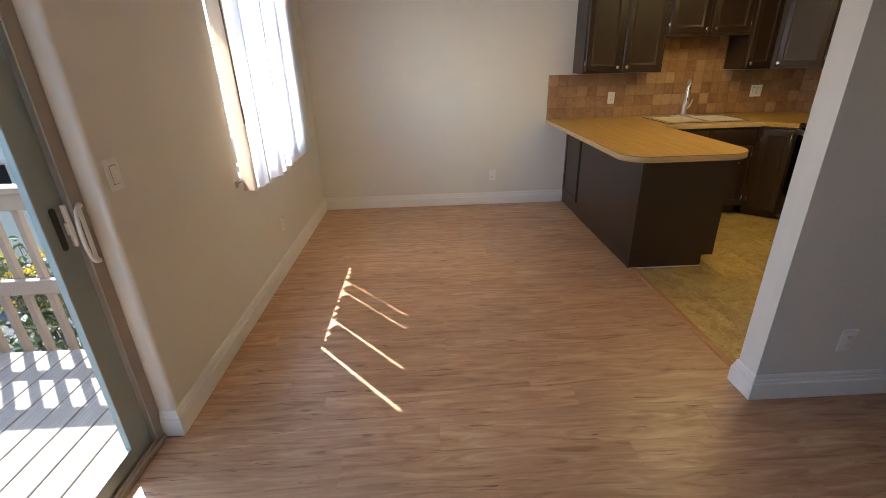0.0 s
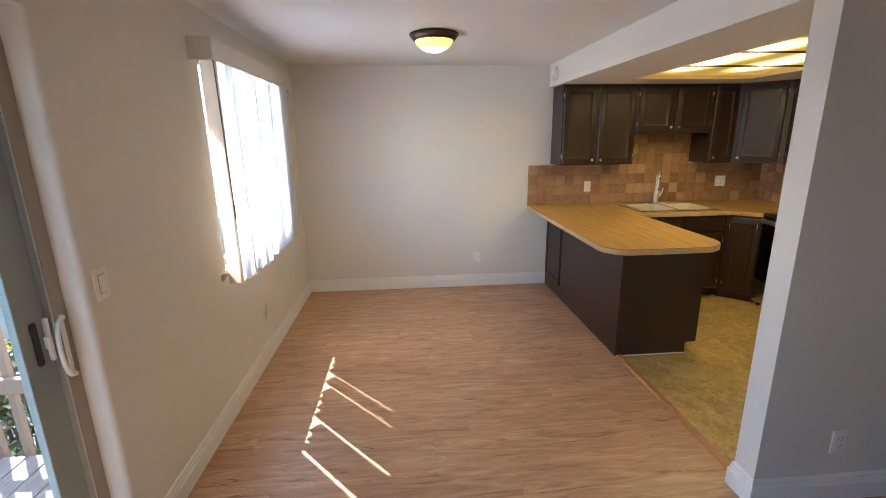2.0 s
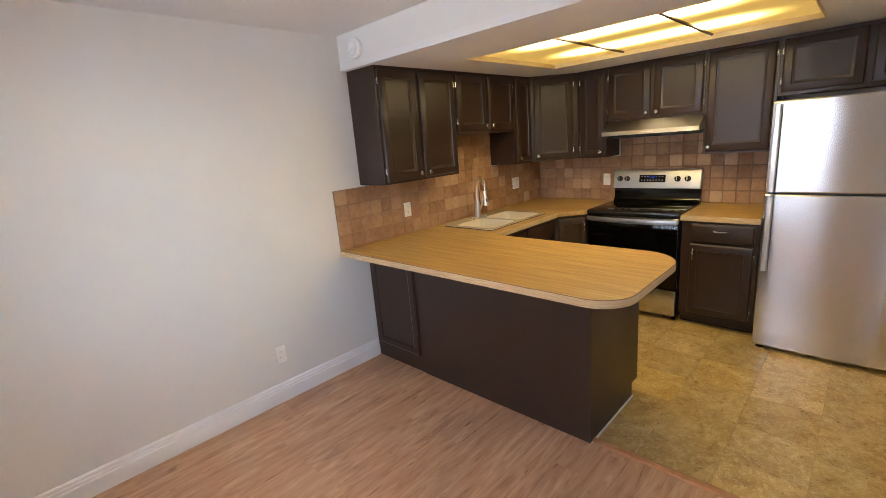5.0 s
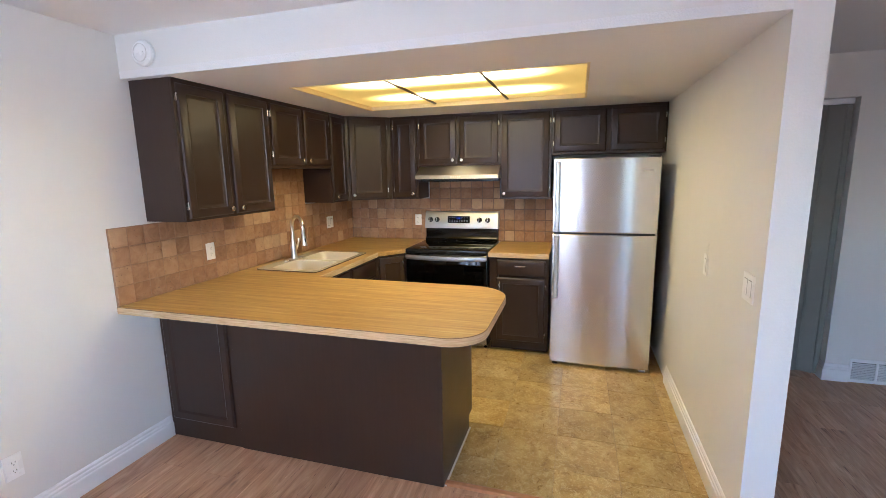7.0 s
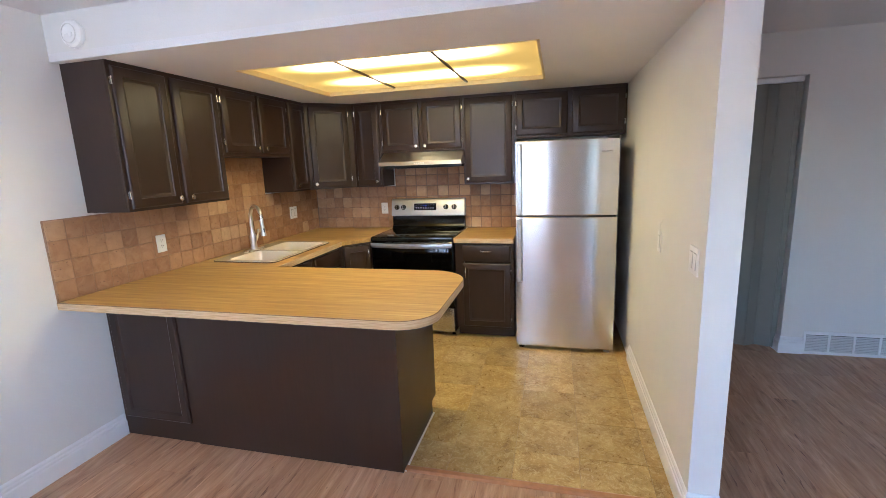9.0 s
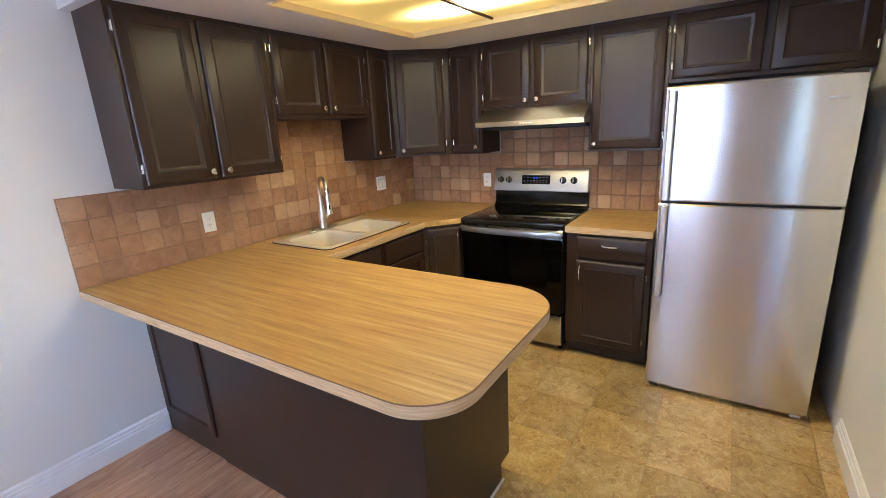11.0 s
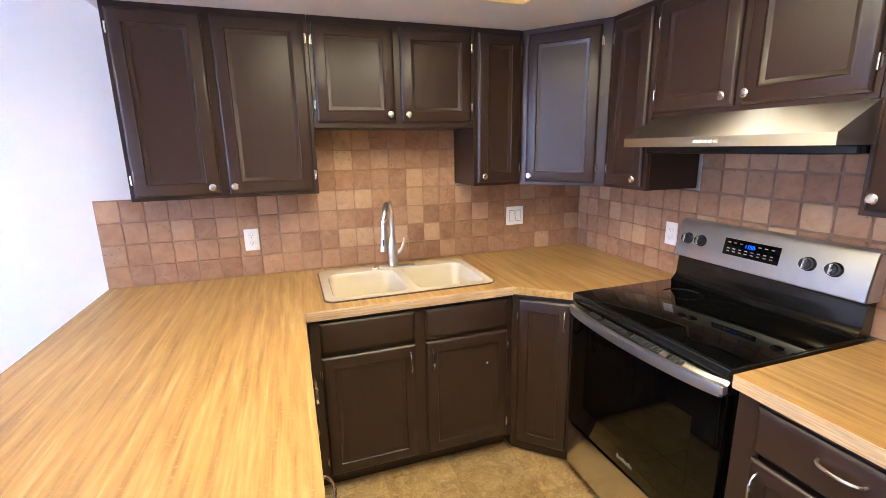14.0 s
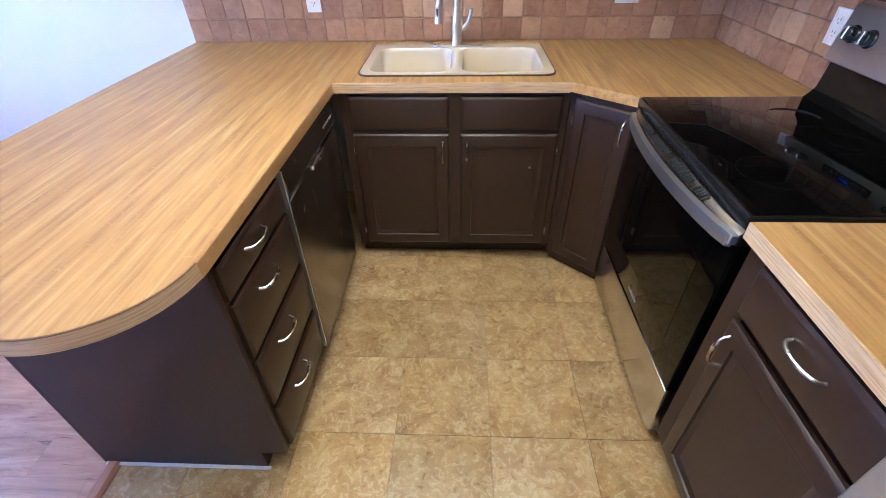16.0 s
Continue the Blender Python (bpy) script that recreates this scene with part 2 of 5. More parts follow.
ALU_B = speckled("grey_green_aluminium", (0.30, 0.36, 0.36), 0.4, 12, 0.08, 0.0, 0.2)
ALU_S = speckled("bare_aluminium", (0.6, 0.59, 0.57), 0.35, 25, 0.06, 0.0, 0.9)
WAND = speckled("clear_brown_wand", (0.22, 0.15, 0.09), 0.35, 20, 0.1, 0.0)
THRESH = speckled("oak_reducer", (0.42, 0.20, 0.085), 0.4, 30, 0.25, 0.1)
BIFOLD = speckled("beige_folding_door_vinyl", (0.24, 0.235, 0.20), 0.45, 10, 0.05, 0.05)
GRILLE = speckled("vent_enamel", (0.62, 0.62, 0.60), 0.4, 30, 0.04, 0.0)


def glass(name, tint=(1, 1, 1)):
    m = bpy.data.materials.new(name)
    m.use_nodes = True
    n, l = m.node_tree.nodes, m.node_tree.links
    n.remove(n["Principled BSDF"])
    clear, gloss, mixer = n.new("ShaderNodeBsdfTransparent"), n.new("ShaderNodeBsdfGlossy"), n.new("ShaderNodeMixShader")
    clear.inputs[0].default_value = (*tint, 1)
    gloss.inputs["Roughness"].default_value = 0.01
    mixer.inputs[0].default_value = 0.045
    l.new(clear.outputs[0], mixer.inputs[1])
    l.new(gloss.outputs[0], mixer.inputs[2])
    l.new(mixer.outputs[0], n["Material Output"].inputs[0])
    return m


GLASS = glass("window_glass", (0.93, 0.96, 0.95))


def blind_vinyl():
    m = shader("white_blind_vinyl", (0.8, 0.79, 0.76), 0.5)
    n, l = m.node_tree.nodes, m.node_tree.links
    tr, mx = n.new("ShaderNodeBsdfTranslucent"), n.new("ShaderNodeMixShader")
    tr.inputs[0].default_value = (0.95, 0.95, 0.97, 1)
    mx.inputs[0].default_value = 0.86
    l.new(n["Principled BSDF"].outputs[0], mx.inputs[1])
    l.new(tr.outputs[0], mx.inputs[2])
    l.new(mx.outputs[0], n["Material Output"].inputs[0])
    k = Nodes(m)
    k.bump(k.noise(k.coords((60, 60, 2)), 3, 2), 0.15, 0.001)
    return m


BLIND = blind_vinyl()
# same vinyl for the end slat, its shaded look put into a beige colour
BLIND_END = BLIND.copy()
BLIND_END.name = "shade_tinted_blind_vinyl"
BLIND_END.node_tree.nodes["Principled BSDF"].inputs["Base Color"].default_value = (0.66, 0.58, 0.49, 1)
for node in BLIND_END.node_tree.nodes:
    if node.type == "BSDF_TRANSLUCENT":
        node.inputs[0].default_value = (0.66, 0.52, 0.38, 1)
    elif node.type == "MIX_SHADER":
        node.inputs[0].default_value = 0.3


def lit_diffuser():
    """Amber diffuser lit by two tubes that run along y above it."""
    m = shader("amber_light_diffuser", (0.75, 0.55, 0.2), 0.35)
    k = Nodes(m)
    sep = k.n.new("ShaderNodeSeparateXYZ")
    k.l.new(k.tc.outputs["Object"], sep.inputs[0])

    def near(axis, centre, half, soft):
        d = k.math("ABSOLUTE", k.math("SUBTRACT", sep.outputs[axis], centre))
        t = k.math("DIVIDE", k.math("MAXIMUM", k.math("SUBTRACT", d, half), 0.0), soft)
        return k.math("POWER", 2.718, k.math("MULTIPLY", k.math("MULTIPLY", t, t), -1.0))

    tubes = k.math("ADD", near(0, 0.25, 0.0, 0.10), near(0, 0.80, 0.0, 0.10))
    ends = near(1, 0.885, 0.40, 0.17)
    glow = k.math("ADD", k.math("MULTIPLY", tubes, ends), 0.0)
    grain = k.noise(k.coords((60, 60, 60)), 4, 2)
    power = k.math("ADD", k.math("MULTIPLY", glow, 2.7), k.math("ADD", 0.036, k.math("MULTIPLY", grain, 0.03)))
    col = k.mix(k.math("MINIMUM", glow, 1.0), (1.0, 0.60, 0.10), (1.0, 0.80, 0.40))
    k.put(col, k.b.inputs["Emission Color"])
    k.put(power, k.b.inputs["Emission Strength"])
    return m


DIFFUSER = lit_diffuser()


def lit_bowl():
    m = shader("amber_glass_bowl", (0.8, 0.55, 0.2), 0.3)
    k = Nodes(m)
    sep = k.n.new("ShaderNodeSeparateXYZ")
    k.l.new(k.tc.outputs["Object"], sep.inputs[0])
    d = k.math("SQRT", k.math("ADD", k.math("MULTIPLY", sep.outputs[0], sep.outputs[0]), k.math("MULTIPLY", sep.outputs[1], sep.outputs[1])))
    n = k.noise(k.coords((1, 1, 1)), 14, 3)
    core = k.ramp(k.math("ADD", d, k.math("MULTIPLY", n, 0.02)), (0.03, 1.0), (0.055, 0.03), (0.11, 0.002))
    k.put(k.mix(core, (1.0, 0.50, 0.09), (1.0, 0.80, 0.42)), k.b.inputs["Emission Color"])
    k.put(k.math("ADD", k.math("MULTIPLY", core, 130.0), 0.13), k.b.inputs["Emission Strength"])
    return m


BOWL = lit_bowl()
AMBER = speckled("amber_plastic_trim", (0.80, 0.66, 0.36), 0.4, 20, 0.06, 0.0)
CLOCK = shader("blue_display", (0.0, 0.0, 0.02), 0.3, 0.0, Emission_Color=(0.05, 0.12, 1.0, 1), Emission_Strength=0.22)
PRINT = shader("grey_print", (0.35, 0.35, 0.36), 0.5)


def deck_wood():
    m = shader("weathered_deck", (0.4, 0.34, 0.28), 0.8)
    k = Nodes(m)
    n = k.noise(k.coords((40, 2, 40), True), 2, 6, 0.6)
    c = k.ramp(n, (0.3, (0.14, 0.115, 0.095)), (0.7, (0.25, 0.215, 0.19)))
    k.color(k.mix(k.math("MULTIPLY", k.random(), 0.35), c, (0.25, 0.20, 0.16)))
    k.bump(n, 0.4, 0.002)
    return m


DECK = deck_wood()
RAILPAINT = speckled("tan_rail_paint", (0.27, 0.185, 0.13), 0.6, 20, 0.12, 0.15)
STUCCO = speckled("tan_stucco", (0.50, 0.43, 0.35), 0.85, 40, 0.12, 0.6)
SHINGLE = speckled("grey_shingle", (0.27, 0.25, 0.235), 0.85, 30, 0.3, 0.5)
FASCIA = speckled("fascia_paint", (0.45, 0.41, 0.37), 0.6, 20, 0.08, 0.1)
ASPHALT = speckled("asphalt_ground", (0.055, 0.055, 0.06), 0.9, 25, 0.3, 0.5)
LEAF = speckled("shrub_leaf", (0.075, 0.115, 0.035), 0.5, 30, 0.3, 0.0)
LEAF_DRY = speckled("pale_shrub_leaf", (0.36, 0.35, 0.24), 0.6, 30, 0.25, 0.0)
PETAL = speckled("yellow_petal", (0.75, 0.52, 0.02), 0.5, 30, 0.15, 0.0)
TWIG = speckled("shrub_twig", (0.14, 0.09, 0.055), 0.8, 30, 0.2, 0.2)


# ---- building helpers ----
def box(bm, x0, x1, y0, y1, z0, z1, bevel=0.0, seg=1):
    made = bmesh.ops.create_cube(bm, size=1)["verts"]
    for v in made:
        v.co = Vector((x0 + (v.co.x + 0.5) * (x1 - x0), y0 + (v.co.y + 0.5) * (y1 - y0), z0 + (v.co.z + 0.5) * (z1 - z0)))
    if bevel:
        edges = list({e for v in made for e in v.link_edges})
        bmesh.ops.bevel(bm, geom=edges, offset=bevel, segments=seg, affect="EDGES", profile=0.5)
    return bm


def boxes(*specs, bevel=0.0, seg=1):
    bm = bmesh.new()
    for s in specs:
        box(bm, *s, bevel=bevel, seg=seg)
    return bm


def loft(bm, rings, cap_first=True, cap_last=True, closed=True):
    """Rings of equally many points, joined by faces."""
    vs = [[bm.verts.new(p) for p in r] for r in rings]
    n = len(vs[0])
    for a, b in zip(vs, vs[1:]):
        for i in range(n if closed else n - 1):
            j = (i + 1) % n
            bm.faces.new((a[i], a[j], b[j], b[i]))
    if cap_first:
        bm.faces.new(vs[0][::-1])
    if cap_last:
        bm.faces.new(vs[-1])
    return vs


def lathe(bm, profile, origin=(0, 0, 0), axis="z", seg=20):
    """profile: (radius, height) pairs along the axis."""
    o = Vector(origin)
    rings = []
    for r, h in profile:
        ring = []
        for i in range(seg):
            a = 2 * math.pi * i / seg
            c, s = max(r, 1e-4) * math.cos(a), max(r, 1e-4) * math.sin(a)
            p = {"z": (c, s, h), "x": (h, c, s), "y": (s, h, c)}[axis]
            ring.append(o + Vector(p))
        rings.append(ring)
    loft(bm, rings)
    return bm


def tube(bm, pts, radius, seg=10, flat=1.0):
    """A round bar along points; radius a number or one per point."""
    pts = [Vector(p) for p in pts]
    rr = radius if isinstance(radius, (list, tuple)) else [radius] * len(pts)
    rings = []
    side = None
    for i, p in enumerate(pts):
        d = (pts[min(i + 1, len(pts) - 1)] - pts[max(i - 1, 0)]).normalized()
        if side is None:
            side = d.orthogonal().normalized()
        side = (side - d * side.dot(d)).normalized()
        up = d.cross(side)
        rings.append([p + rr[i] * (math.cos(2 * math.pi * k / seg) * side + flat * math.sin(2 * math.pi * k / seg) * up) for k in range(seg)])
    loft(bm, rings)
    return bm


def round_rect(x0, x1, y0, y1, r, n=5, z=0.0):
    pts = []
    for cx, cy, a0 in ((x1 - r, y1 - r, 0), (x0 + r, y1 - r, 90), (x0 + r, y0 + r, 180), (x1 - r, y0 + r, 270)):
        for i in range(n + 1):
            a = radians(a0 + 90 * i / n)
            pts.append((cx + r * math.cos(a), cy + r * math.sin(a), z))
    return pts


def plate(bm, outer, holes, z0, z1):
    """A flat slab with holes: outlines as (x, y) pairs."""
    for z, flip in ((z1, False), (z0, True)):
        edges = []
        for loop in (outer, *holes):
            vs = [bm.verts.new((p[0], p[1], z)) for p in loop]
            edges += [bm.edges.new((vs[i], vs[(i + 1) % len(vs)])) for i in range(len(vs))]
        bmesh.ops.triangle_fill(bm, edges=edges, use_beauty=True, use_dissolve=False, normal=(0, 0, -1 if flip else 1))
    for loop in (outer, *holes):
        a = [bm.verts.new((p[0], p[1], z0)) for p in loop]
        b = [bm.verts.new((p[0], p[1], z1)) for p in loop]
        for i in range(len(loop)):
            j = (i + 1) % len(loop)
            bm.faces.new((a[i], a[j], b[j], b[i]))
    bmesh.ops.remove_doubles(bm, verts=bm.verts, dist=1e-5)
    bmesh.ops.recalc_face_normals(bm, faces=bm.faces)
    return bm


def mesh_of(name, bm, material, smooth=True):
    me = bpy.data.meshes.new(name)
    bmesh.ops.recalc_face_normals(bm, faces=bm.faces)
    bm.to_mesh(me)
    bm.free()
    me.materials.append(material)
    if smooth and len(me.polygons):
        me.polygons.foreach_set("use_smooth", [True] * len(me.polygons))
        me.set_sharp_from_angle(angle=radians(32))
    return me


def part(name, bm, material, parent, label=""):
    ob = new(name, mesh_of(name, bm, material))
    ob.parent = parent
    return tagged(ob, label)


def thing(name, label, category, at=(0, 0, 0), rz=0.0, group=""):
    ob = new(name)
    ob.empty_display_size = 0.1
    ob.matrix_basis = pose(*at, 0, 0, rz)
    return tagged(ob, label, category, group)


def solid(name, bm, material, label, category, at=(0, 0, 0), rz=0.0, group=""):
    ob = new(name, mesh_of(name, bm, material))
    ob.matrix_basis = pose(*at, 0, 0, rz)
    return tagged(ob, label, category, group)


def setting(name, bm, material, label="", category=""):
    return tagged(new(name, mesh_of(name, bm, material, smooth=False)), label, category, kind="structure")


# ---- plan (metres) ----
XL, XR, XH = -0.945, 4.215, 1.70      # window wall, range wall, header and stub end
YB, YK, YS = 5.065, 1.955, 1.835      # sink wall, kitchen and living faces of the stub wall
ZC, ZS = 2.375, 2.15                  # main ceiling, kitchen ceiling
XV, YF = 3.65, -4.0                   # hall wall, far wall of the living room
DOOR0, DOOR1, DOORZ = -0.03, 1.80, 2.06
WIN = (2.954, 4.20, 0.889, 2.14)
T = 0.125


def wall_grid(name, axis, at, depth, a0, a1, z0, z1, openings, material, label):
    """A thick wall along an axis with rectangular openings (a0, a1, z0, z1) through it."""
    bm = bmesh.new()
    cuts_a = sorted({a0, a1, *[o[0] for o in openings], *[o[1] for o in openings]})
    for u0, u1 in zip(cuts_a, cuts_a[1:]):
        spans = [(z0, z1)]
        for o in openings:
            if o[0] <= u0 and u1 <= o[1]:
                spans = [s for lo, hi in spans for s in ((lo, min(hi, o[2])), (max(lo, o[3]), hi)) if s[1] - s[0] > 1e-6]
        for lo, hi in spans:
            if axis == "y":
                box(bm, at, at + depth, u0, u1, lo, hi)
            else:
                box(bm, u0, u1, at, at + depth, lo, hi)
    bmesh.ops.remove_doubles(bm, verts=bm.verts, dist=1e-5)
    return setting(name, bm, material, label, "wall")


west = wall_grid("wall_west", "y", XL - T, T, YF, YB + T, -0.02, 2.6, [(DOOR0, DOOR1 + 0.03, -0.02, DOORZ), WIN], WALL, "warm white painted wall with sliding door and window")
bm = bmesh.new()
nose = [(XL - T, DOOR1)] + [(XL - 0.024 + 0.024 * math.sin(radians(a)), DOOR1 + 0.024 - 0.024 * math.cos(radians(a))) for a in range(0, 91, 15)] + [(XL, DOOR1 + 0.03), (XL - T, DOOR1 + 0.03)]
loft(bm, [[(x, y, z) for x, y in nose] for z in (-0.02, DOORZ)])
part("bullnose_corner", bm, WALL, west)
wall_grid("wall_north", "x", YB, T, XL, XR + T, -0.02, 2.6, [], WALL, "warm white painted wall behind dining area and sink")
wall_grid("wall_east", "y", XR, T, YK - 0.12, YB, -0.02, 2.6, [], WALL, "painted wall behind the range and fridge")
wall_grid("wall_stub", "x", YS, YK - YS, XH, XR, -0.02, ZC, [], WALL, "white painted partition between kitchen and living room")
wall_grid("wall_hall", "y", XV, T, YF, YS, -0.02, 2.6, [(0.80, 1.74, -0.02, 2.08)], WALL, "pale painted wall with hall opening")
wall_grid("wall_south", "x", YF - T, T, XL - T, XV + T, -0.02, 2.6, [], WALL, "plain white wall of the living room")
wall_grid("wall_hall_end", "y", 4.75, T, 0.2, 2.2, -0.02, 2.6, [], WALL, "plain wall at the back of the hall")
wall_grid("wall_hall_side", "x", 0.2, T, XV + T, 4.75, -0.02, 2.6, [], WALL, "plain side wall of the hall")

bm = bmesh.new()
box(bm, XL - T, XV + T, YF - T, YS, ZC, ZC + 0.1)
box(bm, XL - T, XH + 0.1, YS, YB, ZC, ZC + 0.1)
box(bm, XV + T, 4.9, 0.2, 2.2, ZC, ZC + 0.1)
setting("ceiling", bm, CEIL, "textured off-white ceiling", "ceiling")
bm = bmesh.new()
LX0, LX1, LY0, LY1 = 2.25, 3.40, 2.605, 4.385
plate(bm, [(XH, YK), (XR, YK), (XR, YB), (XH, YB)], [[(LX0, LY0), (LX1, LY0), (LX1, LY1), (LX0, LY1)]], ZS, ZS + 0.04)
setting("ceiling_kitchen", bm, CEIL, "lowered textured kitchen ceiling with a light well", "ceiling")
setting("wall_header", boxes((XH, XH + 0.1, YK, YB, ZS + 0.04, ZC)), WALL, "white painted header above the kitchen opening", "wall")

# ---- floors: bases, their pieces are laid at the end ----
FLOOR = setting("floor", boxes((XL - T, 1.77, YF, YB, -0.06, -0.006), (1.77, XV + T, YF, YS, -0.06, -0.006), (XV + T, 4.75, 0.2, 2.2, -0.06, -0.006)), SUBFLOOR, "brown oak-look plank floor", "floor")
KFLOOR = setting("floor_kitchen", boxes((1.775, XR, YK, YB, -0.05, -0.0035)), SEAM, "tan stone-look tile floor", "floor")

# ---- baseboards ----
BASE_PROFILE = [(0.0, 0.0), (0.018, 0.0), (0.018, 0.082), (0.0165, 0.088), (0.0125, 0.091), (0.0125, 0.102), (0.011, 0.107), (0.008, 0.110), (0.008, 0.122), (0.004, 0.131), (0.0, 0.133)]


def baseboard(path, name="baseboard"):
    """Moulded board along a plan path, with the room on its left-hand side."""
    pts = [Vector((*p, 0)) for p in path]
    rings = []
    for i, p in enumerate(pts):
        d0 = (pts[i] - pts[i - 1]).normalized() if i else (pts[1] - pts[0]).normalized()
        d1 = (pts[i + 1] - pts[i]).normalized() if i < len(pts) - 1 else d0
        n0, n1 = Vector((-d0.y, d0.x, 0)), Vector((-d1.y, d1.x, 0))
        m = (n0 + n1) / (1 + n0.dot(n1))
        rings.append([p + m * u + Vector((0, 0, z + 0.0005)) for u, z in BASE_PROFILE])
    bm = bmesh.new()
    loft(bm, rings)
    ob = setting(name, bm, TRIM, "white painted stepped baseboard", "baseboard")
    return ob


baseboard([(1.735, YB), (XL, YB)])
baseboard([(XL, YB), (XL, DOOR1), (XL - 0.07, DOOR1)])
baseboard([(3.30, YK), (XH, YK), (XH, YS), (XV, YS)][::-1])
baseboard([(XV, 0.651), (XV, 0.80), (XV + T, 0.80)])
baseboard([(XV, YF), (XV, -0.177)])
baseboard([(XL, DOOR0), (XL, YF), (XV, YF)])


# ---- wall plates ----
def outlet(at, rz, label="white duplex outlet on the painted wall", w=0.072, h=0.115):
    o = thing("outlet", label, "outlet", at, rz, "wall plates")
    part("cover_plate", boxes((-w / 2, w / 2, -0.006, 0.002, -h / 2, h / 2), bevel=0.0025, seg=2), PLASTIC, o)
    for dz in (-0.0195, 0.0195):
        bm = bmesh.new()
        ring = round_rect(-0.0165, 0.0165, -0.0135, 0.0135, 0.009, 4)
        loft(bm, [[(p[0], -0.005, p[1] + dz) for p in ring], [(p[0], -0.0085, p[1] + dz) for p in ring]])
        r = part("receptacle", bm, PLASTIC, o)
        part("slots", boxes((-0.0075, -0.0055, -0.0092, -0.008, dz, dz + 0.008), (0.0055, 0.0075, -0.0092, -0.008, dz, dz + 0.008), (-0.002, 0.002, -0.0092, -0.008, dz - 0.009, dz - 0.005)), SLOT, r)
    part("screw", lathe(bmesh.new(), [(0.0, -0.0078), (0.0025, -0.0075), (0.003, -0.006)], axis="y", seg=8), PLASTIC, o)
    return o


def switch(at, rz, gangs=1, label="white rocker light switch on the painted wall"):
    w, h = 0.072 + 0.046 * (gangs - 1), 0.117
    o = thing("light_switch", label, "switch", at, rz, "wall plates")
    part("cover_plate", boxes((-w / 2, w / 2, -0.006, 0.002, -h / 2, h / 2), bevel=0.0025, seg=2), PLASTIC, o)
    for g in range(gangs):
        x = (g - (gangs - 1) / 2) * 0.046
        # grey plate that paints the shaded gap round the rocker
        part("switch_frame", boxes((x - 0.0185, x + 0.0185, -0.0066, -0.005, -0.0355, 0.0355), bevel=0.0005), GAPGREY, o)
        bm = bmesh.new()
        loft(bm, [[(x - 0.0155, -0.0065, z), (x - 0.0155, y, z), (x + 0.0155, y, z), (x + 0.0155, -0.0065, z)] for z, y in ((-0.032, -0.0105), (0.0, -0.0085), (0.032, -0.0072))])
        part("rocker", bm, PLASTIC, o)
        part("screw", lathe(bmesh.new(), [(0.0, -0.0078), (0.0025, -0.0075), (0.003, -0.006)], (x, 0, 0.047), "y", 8), PLASTIC, o)
    return o


TF = 0.012  # tile thickness
outlet((0.936, YB, 0.33), 0, "white duplex outlet low on the dining wall")
outlet((XL, 3.56, 0.37), 90, "white duplex outlet below the window")
switch((XL, 1.885, 1.165), 90, 1, "white rocker switch beside the sliding door")
outlet((2.077, YS, 0.305), 0, "white duplex outlet low on the partition")
outlet((2.174, YB - TF, 1.11), 0, "white duplex outlet on the tiled backsplash")
switch((3.726, YB - TF, 1.138), 0, 2, "white double switch on the tiled backsplash")
outlet((XR - TF, 4.267, 1.122), -90, "white duplex outlet beside the range")
switch((1.835, YK, 1.125), 180, 2, "white double rocker switch near the partition end")
o = switch((2.475, YK, 1.09), 180, 1, "white switch plate with a loose wire on the kitchen wall")
part("wire", tube(bmesh.new(), [(0.040, -0.002, 0.01), (0.060, -0.012, 0.03), (0.058, -0.016, 0.075), (0.046, -0.010, 0.115), (0.044, -0.003, 0.125)], 0.0016, 6), PLASTIC, o, "thin white wire")

o = thing("cable_plate", "white cable wall plate low on the partition", "wall plate", (2.462, YS, 0.322), 0, "wall plates")
part("cover_plate", boxes((-0.036, 0.036, -0.006, 0.002, -0.0575, 0.0575), bevel=0.0025, seg=2), PLASTIC, o)
part("connector", lathe(bmesh.new(), [(0.008, -0.005), (0.008, -0.009), (0.005, -0.009), (0.005, -0.016), (0.0, -0.016)], axis="y", seg=12), NICKEL, o)

# ---- smoke detector ----
o = thing("smoke_detector", "round white smoke detector on the header", "smoke detector", (XH, 4.862, 2.262))
part("housing", lathe(bmesh.new(), [(0.064, 0.0), (0.066, -0.008), (0.064, -0.022), (0.055, -0.032), (0.03, -0.036), (0.0, -0.036)], axis="x", seg=32), PLASTIC, o)
part("vent_ring", lathe(bmesh.new(), [(0.046, -0.030), (0.046, -0.0365), (0.042, -0.0365), (0.042, -0.030)], axis="x", seg=32), VALANCE, o)
part("test_button", lathe(bmesh.new(), [(0.012, -0.034), (0.012, -0.039), (0.0, -0.040)], (0, -0.015, -0.005), "x", 14), PLASTIC, o)

# ---- flush ceiling light ----
o = thing("ceiling_light", "bronze flush-mount ceiling light with lit amber glass bowl", "ceiling light", (0.40, 3.66, ZC))
part("base_ring", lathe(bmesh.new(), [(0.155, 0.0), (0.172, -0.006), (0.174, -0.016), (0.164, -0.022), (0.160, -0.034), (0.148, -0.048), (0.138, -0.052), (0.132, -0.050), (0.132, -0.010), (0.0, -0.008)], seg=48), BRONZE, o, "dark bronze stepped rim")
prof = [(0.133 * math.cos(a), -0.046 - 0.078 * math.sin(a)) for a in [radians(90 * i / 10) for i in range(10)]]
part("glass_bowl", lathe(bmesh.new(), prof + [(0.012, -0.124)], seg=40), BOWL, o, "glowing amber glass bowl")
part("finial", lathe(bmesh.new(), [(0.010, -0.122), (0.014, -0.127), (0.008, -0.132), (0.009, -0.138), (0.0, -0.143)], seg=16), BRONZE, o)

